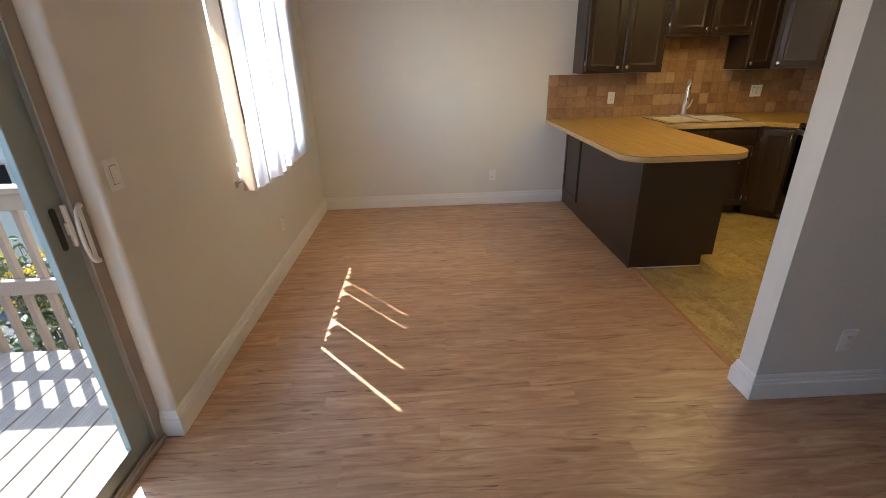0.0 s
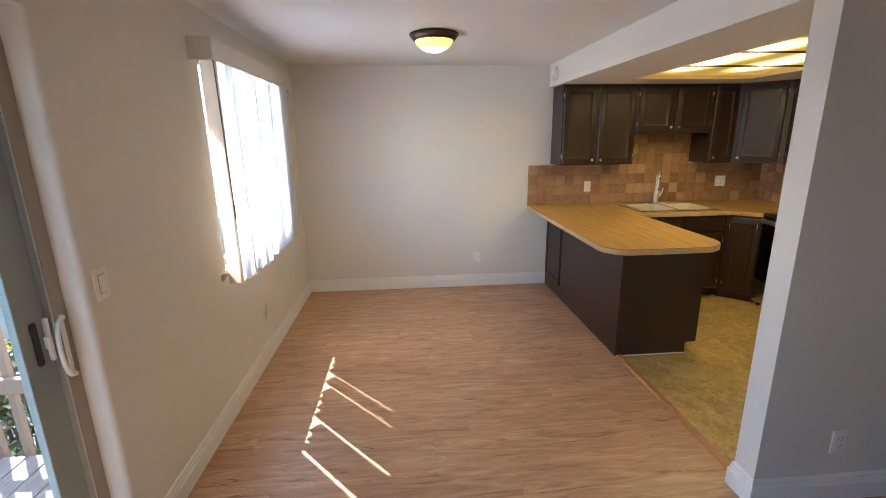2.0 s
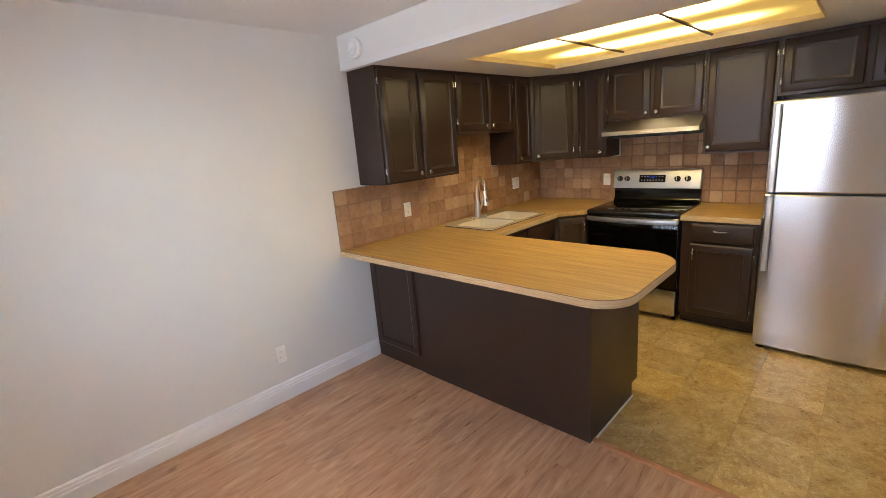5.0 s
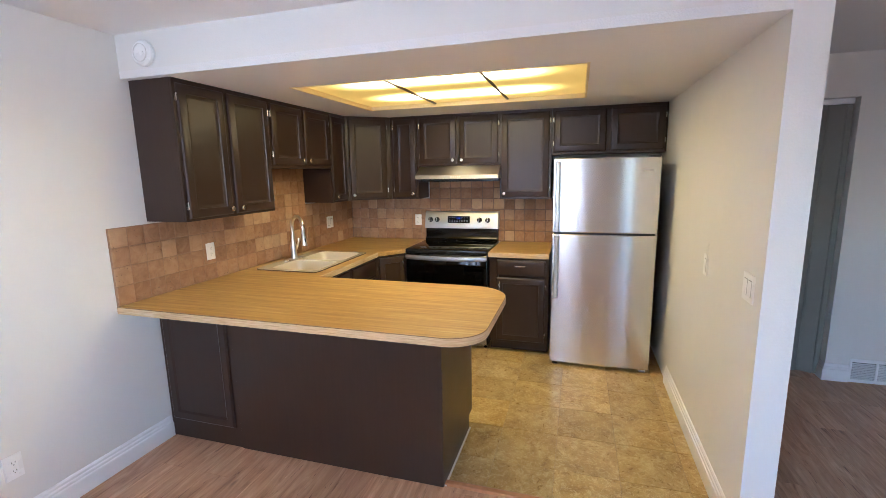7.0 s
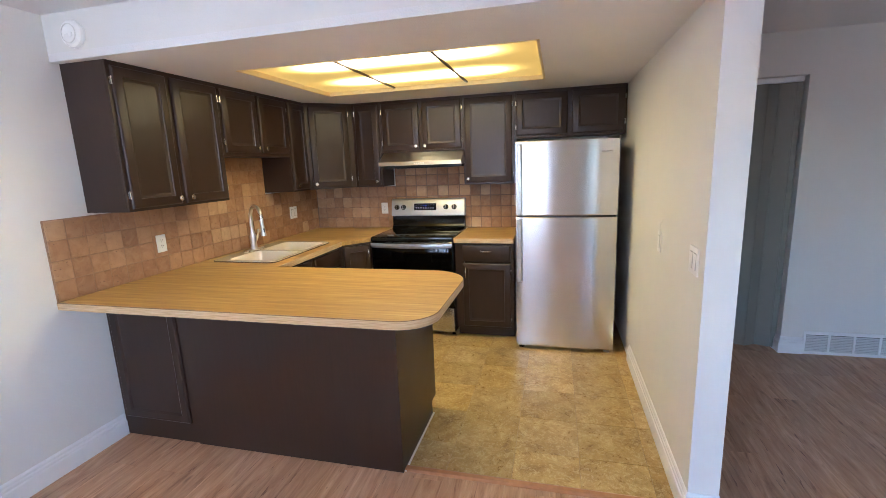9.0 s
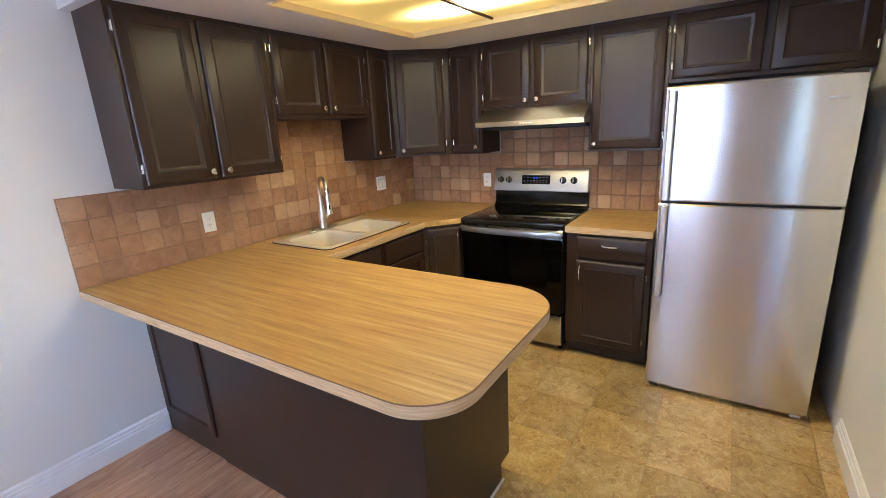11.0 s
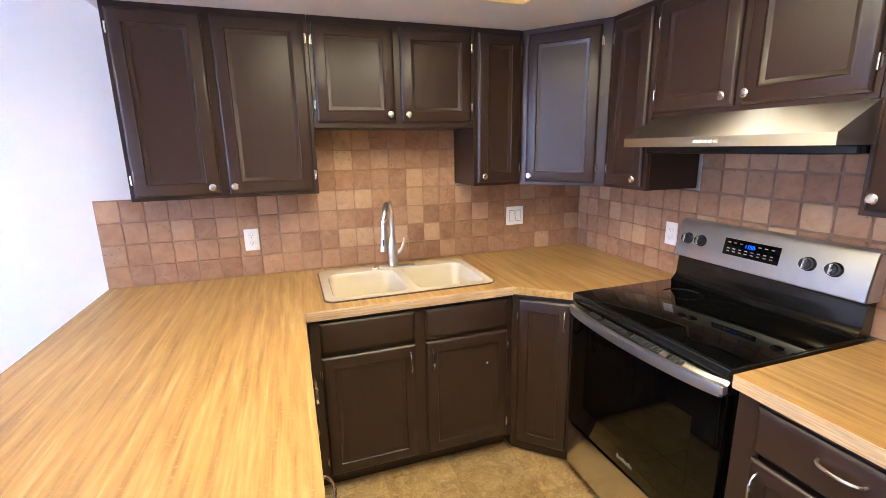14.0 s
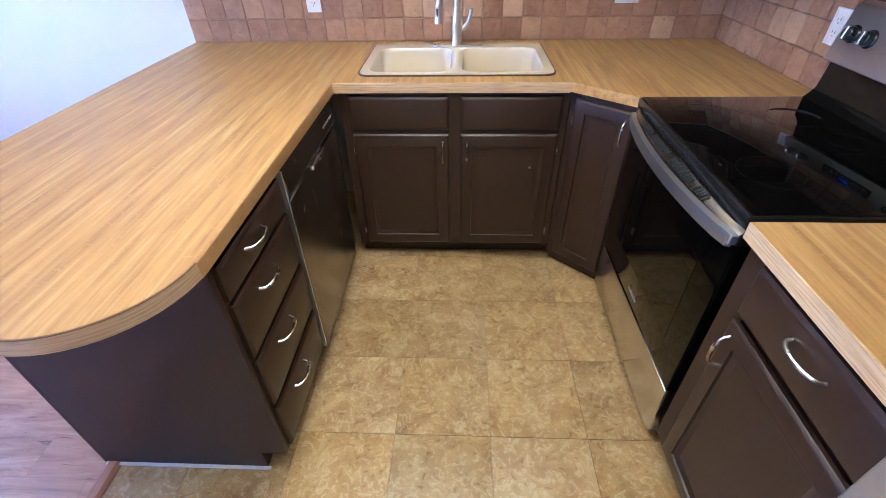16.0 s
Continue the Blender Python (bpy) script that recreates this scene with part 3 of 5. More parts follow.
# ---- kitchen light well ----
o = thing("ceiling_light_box", "recessed kitchen light box with three glowing amber panels", "ceiling light", (0, 0, 0))
o.matrix_basis = pose(LX0, LY0, ZS)
W, D = LX1 - LX0, LY1 - LY0
part("housing", boxes((-0.02, W + 0.02, -0.02, 0.0, 0.041, 0.2), (-0.02, W + 0.02, D, D + 0.02, 0.041, 0.2), (-0.02, 0.0, 0.0, D, 0.041, 0.2), (W, W + 0.02, 0.0, D, 0.041, 0.2), (-0.02, W + 0.02, -0.02, D + 0.02, 0.2, 0.212)), TRIM, o)
trim_bm = boxes((0.001, W - 0.001, 0.001, 0.016, -0.003, 0.030), (0.001, W - 0.001, D - 0.016, D - 0.001, -0.003, 0.030), (0.001, 0.016, 0.016, D - 0.016, -0.003, 0.030), (W - 0.016, W - 0.001, 0.016, D - 0.016, -0.003, 0.030), bevel=0.002)
part("frame", trim_bm, AMBER, o, "amber plastic lip")
P = D / 3
for i in range(3):
    bm = boxes((0.004, W - 0.004, i * P + 0.006, (i + 1) * P - 0.006, 0.0305, 0.034))
    part("diffuser_panel", bm, DIFFUSER, o, "glowing amber diffuser panel")
for i in (1, 2):
    part("divider", boxes((0.0165, W - 0.0165, i * P - 0.009, i * P + 0.009, 0.018, 0.030), bevel=0.002), BRONZE, o, "thin dark divider strip")


# ---- cabinets ----
DOOR_RINGS = ((0.0, 0.0), (0.0, -0.010), (0.004, -0.015), (0.011, -0.018), (0.046, -0.018), (0.0485, -0.0195), (0.052, -0.0195), (0.055, -0.0135), (0.060, -0.0125), (0.070, -0.0065), (0.0705, -0.0065))
SLAB_RINGS = ((0.0, 0.0), (0.0, -0.010), (0.005, -0.014), (0.014, -0.018))


def panel(bm, x0, x1, z0, z1, rings=DOOR_RINGS):
    """A moulded door or drawer front on the plane y = 0, facing -y."""
    loft(bm, [[(x0 + i, y, z0 + i), (x1 - i, y, z0 + i), (x1 - i, y, z1 - i), (x0 + i, y, z1 - i)] for i, y in rings])
    return bm


def knob(parent, x, z):
    bm = lathe(bmesh.new(), [(0.0055, -0.017), (0.0055, -0.026), (0.0115, -0.032), (0.0155, -0.037), (0.0155, -0.041), (0.011, -0.0445), (0.0, -0.0455)], (x, 0, z), "y", 18)
    return part("knob", bm, NICKEL, parent, "round satin nickel knob")


def pull(parent, x, z, length=0.10, upright=True):
    pts = []
    for i in range(11):
        a = math.pi * i / 10
        u, d = -length / 2 * math.cos(a), -0.016 - 0.030 * math.sin(a) ** 0.7
        pts.append((x, d, z + u) if upright else (x + u, d, z))
    return part("pull", tube(bmesh.new(), pts, [0.0055] + [0.0045] * 9 + [0.0055], 8), NICKEL, parent, "arched satin nickel pull")


def hinge(parent, x, z):
    bm = tube(bmesh.new(), [(x, -0.010, z - 0.021), (x, -0.010, z + 0.021)], 0.004, 8)
    box(bm, x - 0.006, x + 0.006, -0.0035, -0.0005, z - 0.018, z + 0.018)
    return part("hinge", bm, NICKEL, parent, "small exposed metal hinge")


def cabinet(name, label, at, rz, w, h, d, fronts, toe=False, category="cabinet", open_top=False):
    """Origin at the lower left of the front as one faces it; depth runs to +y.
    fronts: (kind, x0, x1, z0, z1, fitting side)."""
    o = thing(name, label, category, at, rz)
    bm = bmesh.new()
    z0 = 0.0
    if toe:
        box(bm, 0.0, w, 0.07, d, 0.001, 0.09)
        z0 = 0.09
    if open_top:
        for c in ((0.0, 0.016, 0.016, d), (w - 0.016, w, 0.016, d), (0.016, w - 0.016, d - 0.012, d)):
            box(bm, *c, z0, h)
        box(bm, 0.016, w - 0.016, 0.016, d - 0.012, z0, z0 + 0.016)
    else:
        box(bm, 0.0, w, 0.016, d, z0, h, bevel=0.001)
    part("body", bm, CAB, o)
    # face frame round and between the fronts
    xs0, xs1 = min(f[1] for f in fronts), max(f[2] for f in fronts)
    bm = boxes((0.0, xs0 + 0.012, 0.0, 0.016, z0, h), (xs1 - 0.012, w, 0.0, 0.016, z0, h),
               (xs0 + 0.012, xs1 - 0.012, 0.0, 0.016, z0, min(f[3] for f in fronts) + 0.012), (xs0 + 0.012, xs1 - 0.012, 0.0, 0.016, max(f[4] for f in fronts) - 0.012, h), bevel=0.0008)
    xs = sorted({f[1] for f in fronts})
    for a in xs[1:]:
        left = max(f[2] for f in fronts if f[1] < a)
        box(bm, left - 0.012, a + 0.012, 0.0005, 0.016, min(f[3] for f in fronts) + 0.012, max(f[4] for f in fronts) - 0.012)
    part("face_frame", bm, CAB, o)
    for kind, a, b, lo, hi, side in fronts:
        if kind == "door":
            f = part("door", panel(bmesh.new(), a, b, lo, hi), CAB, o, "espresso recessed-panel door")
            kx = b - 0.028 if side[0] == "r" else a + 0.028
            hx = a - 0.004 if side[0] == "r" else b + 0.004
            if side[1] == "k":
                knob(f, kx, lo + 0.035)
            elif side[1] == "p":
                pull(f, kx, hi - 0.085)
            for hz in (lo + 0.075, hi - 0.075):
                hinge(f, hx, hz)
        elif kind == "drawer":
            f = part("drawer_front", panel(bmesh.new(), a, b, lo, hi, SLAB_RINGS), CAB, o, "flat espresso drawer front")
            if side == "p":
                pull(f, (a + b) / 2, (lo + hi) / 2 + 0.02, 0.10, False)
    return o


YU, XU = 4.765, 3.890          # face planes of the wall cabinets
UD = 0.30
# sink wall, left to right
cabinet("wall_cabinet", "espresso two-door wall cabinet above the peninsula", (1.746, YU, 1.362), 0, 0.774, ZS - 1.362, UD,
        [("door", 0.018, 0.352, 0.016, 0.762, "rk"), ("door", 0.386, 0.758, 0.016, 0.762, "lk")])
cabinet("wall_cabinet", "short espresso two-door cabinet over the sink", (2.522, YU, 1.667), 0, 0.800, ZS - 1.667, UD,
        [("door", 0.016, 0.385, 0.025, 0.455, "rk"), ("door", 0.418, 0.784, 0.025, 0.455, "lk")])
cabinet("wall_cabinet", "narrow tall espresso wall cabinet by the corner", (3.324, YU, 1.362), 0, 0.276, ZS - 1.362, UD,
        [("door", 0.022, 0.264, 0.016, 0.762, "lk")])
# corner and range wall
c0, c1 = Vector((3.602, YU)), Vector((XU, 4.425))
turn = math.degrees(math.atan2(c1.y - c0.y, c1.x - c0.x))
CW = (c1 - c0).length
o = thing("corner_cabinet", "espresso diagonal corner wall cabinet", "cabinet", (c0.x, c0.y, 1.362), turn)
bm = bmesh.new()
inv = (Matrix.Translation((c0.x, c0.y, 0)) @ Matrix.Rotation(radians(turn), 4, "Z")).inverted()
foot = [inv @ Vector((x, y, 0)) for x, y in ((c0.x, c0.y), (c1.x, c1.y), (XR - TF - 0.002, c1.y), (XR - TF - 0.002, YB - TF - 0.002), (c0.x, YB - TF - 0.002))]
loft(bm, [[(p.x, p.y, z) for p in foot] for z in (0.0, ZS - 1.362)])
part("body", bm, CAB, o)
f = part("door", panel(bmesh.new(), 0.035, CW - 0.045, 0.016, 0.762), CAB, o, "espresso recessed-panel door")
knob(f, 0.063, 0.05)
for hz in (0.09, 0.69):
    hinge(f, CW - 0.040, hz)
cabinet("wall_cabinet", "narrow espresso wall cabinet beside the hood", (XU, 4.423, 1.362), -90, 0.283, ZS - 1.362, UD,
        [("door", 0.030, 0.262, 0.016, 0.762, "rk")])
cabinet("wall_cabinet", "short espresso two-door cabinet over the range hood", (XU, 4.138, 1.675), -90, 0.795, ZS - 1.675, UD,
        [("door", 0.018, 0.382, 0.018, 0.450, "rk"), ("door", 0.412, 0.780, 0.018, 0.450, "lk")])
cabinet("wall_cabinet", "single-door espresso wall cabinet between hood and fridge", (XU, 3.341, 1.362), -90, 0.459, ZS - 1.362, UD,
        [("door", 0.016, 0.440, 0.016, 0.762, "lk")])
cabinet("wall_cabinet", "wide short espresso cabinet over the fridge", (XU, 2.880, 1.752), -90, 0.92, ZS - 1.752, UD,
        [("door", 0.018, 0.448, 0.022, 0.372, "rn"), ("door", 0.486, 0.902, 0.022, 0.372, "ln")])

# ---- base cabinets ----
BH = 0.874
o = cabinet("sink_cabinet", "espresso sink base cabinet with two doors and false fronts", (2.412, 4.388, 0), 0, 0.955, BH, 0.655,
            [("door", 0.040, 0.458, 0.108, 0.690, "rp"), ("door", 0.508, 0.925, 0.108, 0.690, "lp"),
             ("drawer", 0.040, 0.458, 0.708, 0.850, ""), ("drawer", 0.508, 0.925, 0.708, 0.850, "")], toe=True, open_top=True)
part("rail", boxes((0.03, 0.935, 0.0002, 0.016, 0.684, 0.716)), CAB, o)
part("paint_chip", lathe(bmesh.new(), [(0.006, -0.0085), (0.005, -0.0095), (0.0, -0.0095)], (0.82, 0, 0.53), "y", 8), PLASTIC, o, "small white paint chip")

d0, d1 = Vector((3.370, 4.388)), Vector((3.585, 4.186))
turn = math.degrees(math.atan2(d1.y - d0.y, d1.x - d0.x))
DW = (d1 - d0).length
o = thing("corner_base_cabinet", "espresso diagonal base cabinet beside the range", "cabinet", (d0.x, d0.y, 0), turn)
inv = (Matrix.Translation((d0.x, d0.y, 0)) @ Matrix.Rotation(radians(turn), 4, "Z")).inverted()
bm = bmesh.new()
foot = [inv @ Vector((x, y, 0)) for x, y in ((d0.x, d0.y), (d1.x, d1.y), (4.19, d1.y), (4.19, YB - 0.02), (d0.x, YB - 0.02))]
loft(bm, [[(p.x, p.y, z) for p in foot] for z in (0.045, BH)])
inset = [foot[0] + Vector((0, 0.03, 0)), foot[1] + Vector((0, 0.03, 0)), *foot[2:]]
loft(bm, [[(p.x, p.y, z) for p in inset] for z in (0.001, 0.044)])
part("body", bm, CAB, o)
f = part("door", panel(bmesh.new(), 0.030, DW - 0.012, 0.075, 0.850), CAB, o, "narrow espresso recessed-panel door")
pull(f, DW - 0.040, 0.765)
for hz in (0.17, 0.76):
    hinge(f, 0.026, hz)

cabinet("base_cabinet", "espresso base cabinet with one drawer between range and fridge", (3.578, 3.378, 0), -90, 0.515, BH, 0.60,
        [("door", 0.066, 0.486, 0.112, 0.690, "lp"), ("drawer", 0.066, 0.486, 0.712, 0.850, "p")], toe=True)

# peninsula: back panels, end panel and the drawer stack
o = thing("peninsula_cabinet", "espresso peninsula cabinet with four drawers and plain back", "cabinet", (2.379, 3.263, 0), 90)
PW, PD = 0.432, 0.634
part("body", boxes((0.019, PW, 0.02, PD - 0.02, 0.09, BH), (0.019, PW, 0.085, PD - 0.02, 0.001, 0.09)), CAB, o)
bm = bmesh.new()
loft(bm, [[(x, 0.001, 0.09), (x, 0.085, 0.09), (x, 0.085, 0.0005), (x, PD - 0.001, 0.0005), (x, PD - 0.001, BH), (x, 0.001, BH)] for x in (0.0, 0.018)])
part("end_panel", bm, CAB, o, "smooth espresso end panel with toe notch")
part("face_frame", boxes((0.019, 0.045, 0.0, 0.02, 0.09, BH), (PW - 0.03, PW, 0.0, 0.02, 0.09, BH), (0.045, PW - 0.03, 0.002, 0.02, 0.09, BH)), CAB, o)
for lo, hi in ((0.742, 0.848), (0.537, 0.728), (0.323, 0.523), (0.108, 0.309)):
    f = part("drawer_front", panel(bmesh.new(), 0.022, PW - 0.006, lo, hi, SLAB_RINGS), CAB, o, "flat espresso drawer front")
    pull(f, (PW + 0.016) / 2 - 0.034, (lo + hi) / 2 + (0.015 if lo > 0.7 else 0.045), 0.10, False)
bm = boxes((0.0, 1.262, PD - 0.0005, PD + 0.012, 0.0005, BH), bevel=0.001)
part("back_panel", bm, CAB, o, "large plain espresso back panel")
bm = boxes((1.262, 1.798, PD - 0.0005, PD + 0.004, 0.0005, BH))
part("back_frame", bm, CAB, o)
bm = bmesh.new()
loft(bm, [[(1.300 + i, PD + 0.004 + y, 0.125 + i), (1.770 - i, PD + 0.004 + y, 0.125 + i), (1.770 - i, PD + 0.004 + y, 0.868 - i), (1.300 + i, PD + 0.004 + y, 0.868 - i)] for i, y in ((0, 0), (0, 0.010), (0.010, 0.017), (0.048, 0.017), (0.060, 0.009), (0.061, 0.009))])
part("back_door", bm, CAB, o, "recessed-panel espresso access door")
part("corner_filler", boxes((1.042, 1.125, 0.0, 0.02, 0.09, BH), (1.06, 1.798, 0.3, 0.32, 0.09, BH)), CAB, o)
solid("caulk_line", boxes((1.745, 2.305, 3.252, 3.262, 0.0005, 0.006)), CAULK, "thin white caulk bead along the peninsula foot", "caulk")

# ---- dishwasher ----
o = thing("dishwasher", "dark stainless dishwasher under the peninsula counter", "dishwasher", (2.379, 3.698, 0), 90)
part("tub", boxes((0.006, 0.604, 0.03, 0.56, 0.012, 0.86)), BLACK, o)
part("door", boxes((0.008, 0.600, -0.022, 0.03, 0.095, 0.755), bevel=0.004, seg=2), STEEL_D, o, "brushed dark stainless door")
bm = bmesh.new()
loft(bm, [[(x, 0.03, 0.762), (x, -0.018, 0.762), (x, -0.030, 0.790), (x, -0.014, 0.862), (x, 0.03, 0.862)] for x in (0.008, 0.600)])
cp = part("control_panel", bm, STEEL_D, o, "dark stainless control panel")
part("handle", boxes((0.22, 0.38, -0.040, -0.020, 0.752, 0.770), bevel=0.005, seg=2), NICKEL, cp, "metal latch handle")
part("buttons", boxes(*[(0.44 + 0.022 * i, 0.452 + 0.022 * i, -0.026, -0.0215, 0.812, 0.820) for i in range(6)]), PRINT, cp)
part("side_trim", boxes((0.0, 0.008, -0.020, 0.03, 0.095, 0.862)), ALU_S, o)
part("toe_kick", boxes((0.008, 0.600, 0.05, 0.07, 0.012, 0.092)), BLACK, o)
part("badge", boxes((0.10, 0.115, -0.0235, -0.021, 0.66, 0.68)), NICKEL, o)

# ---- countertops ----
CT0, CT1 = 0.876, 0.914


def arc(cx, cy, r, a0, a1, n=10):
    return [(cx + r * math.cos(radians(a0 + (a1 - a0) * i / n)), cy + r * math.sin(radians(a0 + (a1 - a0) * i / n))) for i in range(n + 1)]


outer = [(1.503, YB - 0.002)] + arc(1.503 + 0.17, 3.02 + 0.17, 0.17, 180, 270, 12) + arc(2.398 - 0.23, 3.02 + 0.23, 0.23, 270, 360, 14) + [(2.398, 4.36), (3.355, 4.36), (3.568, 4.178), (XR - 0.002, 4.178), (XR - 0.002, YB - 0.002)]
SX0, SX1, SY0, SY1 = 2.485, 3.314, 4.434, 4.970
sink_hole = [(p[0], p[1]) for p in round_rect(SX0 + 0.012, SX1 - 0.012, SY0 + 0.012, SY1 - 0.012, 0.05)]


def edge_strip(bm, path, z0, z1, out):
    """Band along an open path, its face out beyond the slab on the right-hand side of the path."""
    pts = [Vector((*p, 0)) for p in path]
    rings = []
    for i, p in enumerate(pts):
        d0 = (pts[i] - pts[i - 1]).normalized() if i else (pts[1] - pts[0]).normalized()
        d1 = (pts[i + 1] - pts[i]).normalized() if i < len(pts) - 1 else d0
        n0, n1 = Vector((-d0.y, d0.x, 0)), Vector((-d1.y, d1.x, 0))
        m = -(n0 + n1) / (1 + n0.dot(n1))
        rings.append([p + m * u + Vector((0, 0, z)) for u, z in ((0.0, z0), (out, z0), (out + 0.0006, z0 + 0.002), (out + 0.0006, z1 - 0.002), (out - 0.0008, z1), (0.0, z1))])
    loft(bm, rings)
    return bm


o = thing("countertop", "golden bamboo-look laminate countertop with rounded peninsula end", "countertop", (0, 0, 0))
part("slab", plate(bmesh.new(), outer, [sink_hole], CT0, CT1), LAM, o)
rim = outer[:-2]
part("edge_band", edge_strip(bmesh.new(), rim[:-4], CT0 - 0.002, CT1 - 0.0008, 0.003), EDGE, o, "pale wood edge band")
part("edge_band", edge_strip(bmesh.new(), rim[-5:-3], CT0 - 0.004, CT1 - 0.0008, 0.003), EDGE_GOLD, o, "golden laminate edge band")
part("edge_band", edge_strip(bmesh.new(), rim[-4:-2], CT0 - 0.004, CT1 - 0.0008, 0.003), EDGE_GOLD, o, "golden laminate edge band")
part("edge_band", edge_strip(bmesh.new(), rim[-3:-1], CT0 - 0.004, CT1 - 0.0008, 0.003), EDGE, o, "pale wood edge band")
part("edge_line", edge_strip(bmesh.new(), rim[:-4], CT1 - 0.0040, CT1 - 0.0006, 0.0033), EDGE_JOINT, o, "thin dark joint line along the edge")
o = thing("countertop", "short golden laminate countertop beside the fridge", "countertop", (3.553, 2.862, 0))
part("slab", boxes((0.003, XR - 3.555, 0.0, 0.523, CT0, CT1), bevel=0.0008), LAM, o)
part("edge_band", boxes((0.0, 0.003, 0.0, 0.523, CT0 - 0.004, CT1 - 0.0008)), EDGE, o, "pale wood edge band")

# ---- sink and faucet ----
o = thing("sink", "cream double-bowl drop-in sink with brown seal", "sink", (SX0, SY0, CT1))
SW, SD = SX1 - SX0, SY1 - SY0
b1 = [(p[0], p[1]) for p in round_rect(0.045, SW / 2 - 0.022, 0.035, SD - 0.105, 0.055, 6)]
b2 = [(p[0], p[1]) for p in round_rect(SW / 2 + 0.022, SW - 0.045, 0.035, SD - 0.105, 0.055, 6)]
deck = [(p[0], p[1]) for p in round_rect(0.007, SW - 0.007, 0.007, SD - 0.007, 0.047, 6)]
bm = plate(bmesh.new(), deck, [b1, b2], 0.001, 0.009)
part("rim", bm, CREAM, o)
seal = [(p[0], p[1]) for p in round_rect(0.0, SW, 0.0, SD, 0.05, 6)]
bm = plate(bmesh.new(), seal, [[(p[0], p[1]) for p in round_rect(0.0075, SW - 0.0075, 0.0075, SD - 0.0075, 0.047, 6)  ]], 0.0005, 0.0065)
part("seal", bm, SINKTRIM, o, "dark brown seal round the rim")
for ring, cx in ((b1, (0.045 + SW / 2 - 0.022) / 2), (b2, (SW - 0.045 + SW / 2 + 0.022) / 2)):
    cy = (0.035 + SD - 0.105) / 2
    bm = bmesh.new()
    loft(bm, [[(cx + (x - cx) * k, cy + (y - cy) * k, z) for x, y in ring] for k, z in ((1.0, 0.009), (0.985, 0.004), (0.965, -0.010), (0.93, -0.13), (0.88, -0.155), (0.75, -0.165), (0.14, -0.170))], cap_first=False)
    bowl = part("bowl", bm, CREAM, o)
    part("drain", lathe(bmesh.new(), [(0.042, -0.168), (0.042, -0.1655), (0.03, -0.1655), (0.026, -0.170), (0.0, -0.170)], (cx, cy, 0), "z", 20), NICKEL, bowl)
o = thing("faucet", "brushed nickel pull-down kitchen faucet behind the sink", "faucet", (2.897, 4.905, CT1 + 0.009))
bm = bmesh.new()
ring = [(0.125 * math.cos(2 * math.pi * i / 32), 0.030 * math.sin(2 * math.pi * i / 32)) for i in range(32)]
loft(bm, [[(x * k, y * k, z) for x, y in ring] for k, z in ((1.0, 0.0), (1.0, 0.004), (0.94, 0.009), (0.5, 0.011))])
part("base_plate", bm, CHROME, o)
part("body", lathe(bmesh.new(), [(0.030, 0.006), (0.027, 0.02), (0.0240, 0.05), (0.0265, 0.09), (0.0255, 0.115), (0.018, 0.145), (0.0150, 0.17)], seg=24), CHROME, o)
pts = [(0, 0, 0.16), (0, 0, 0.25)] + [(0, -0.085 + 0.085 * math.cos(radians(a)), 0.272 + 0.088 * math.sin(radians(a))) for a in range(0, 181, 15)] + [(0, -0.172, 0.23), (0, -0.176, 0.205)]
spin = Matrix.Rotation(radians(-26), 4, "Z")
pts = [spin @ Vector(p) for p in pts]
part("spout", tube(bmesh.new(), pts, 0.0142, 14), CHROME, o, "high arched spout")
a, b = pts[-1], pts[-1] + spin @ Vector((0, -0.006, -0.075))
sp = part("spray_head", tube(bmesh.new(), [a, a.lerp(b, 0.2), a.lerp(b, 0.55), a.lerp(b, 0.85), b], [0.0150, 0.0175, 0.018, 0.0215, 0.021], 16), CHROME, o)
part("spray_button", boxes((-0.005, 0.005, -0.020, -0.012, -0.02, 0.018), bevel=0.003), SLOT, sp).matrix_basis = Matrix.Translation(a.lerp(b, 0.4)) @ spin
part("lever", tube(bmesh.new(), [(0.015, 0, 0.075), (0.036, 0, 0.082), (0.052, -0.004, 0.105), (0.062, -0.008, 0.135), (0.066, -0.01, 0.165)], [0.014, 0.013, 0.010, 0.008, 0.0075], 12), CHROME, o)

# ---- range ----
o = thing("range", "freestanding stainless and black electric range", "range", (3.578, 4.168, 0), -90)
RW, RD = 0.772, 0.607
part("body", boxes((0.004, RW - 0.004, 0.022, RD, 0.03, 0.893)), BLACK, o)
dr = part("drawer", boxes((0.006, RW - 0.006, -0.016, 0.022, 0.045, 0.268), bevel=0.006, seg=2), STEEL, o, "stainless storage drawer")
od = part("oven_door", boxes((0.004, RW - 0.004, -0.018, 0.022, 0.280, 0.832), bevel=0.006, seg=2), BLACKGLASS, o, "black glass oven door")
part("window", boxes((0.11, RW - 0.11, -0.0195, -0.017, 0.40, 0.70), bevel=0.0006), BLACKGLASS, od)
part("badge", boxes(*[(0.345 + 0.011 * i, 0.352 + 0.011 * i, -0.0197, -0.0178, 0.318, 0.318 + 0.012 + 0.005 * (i % 3 == 0)) for i in range(8)]), ALU_S, od, "small silver badge")
rings, rings2 = [], []
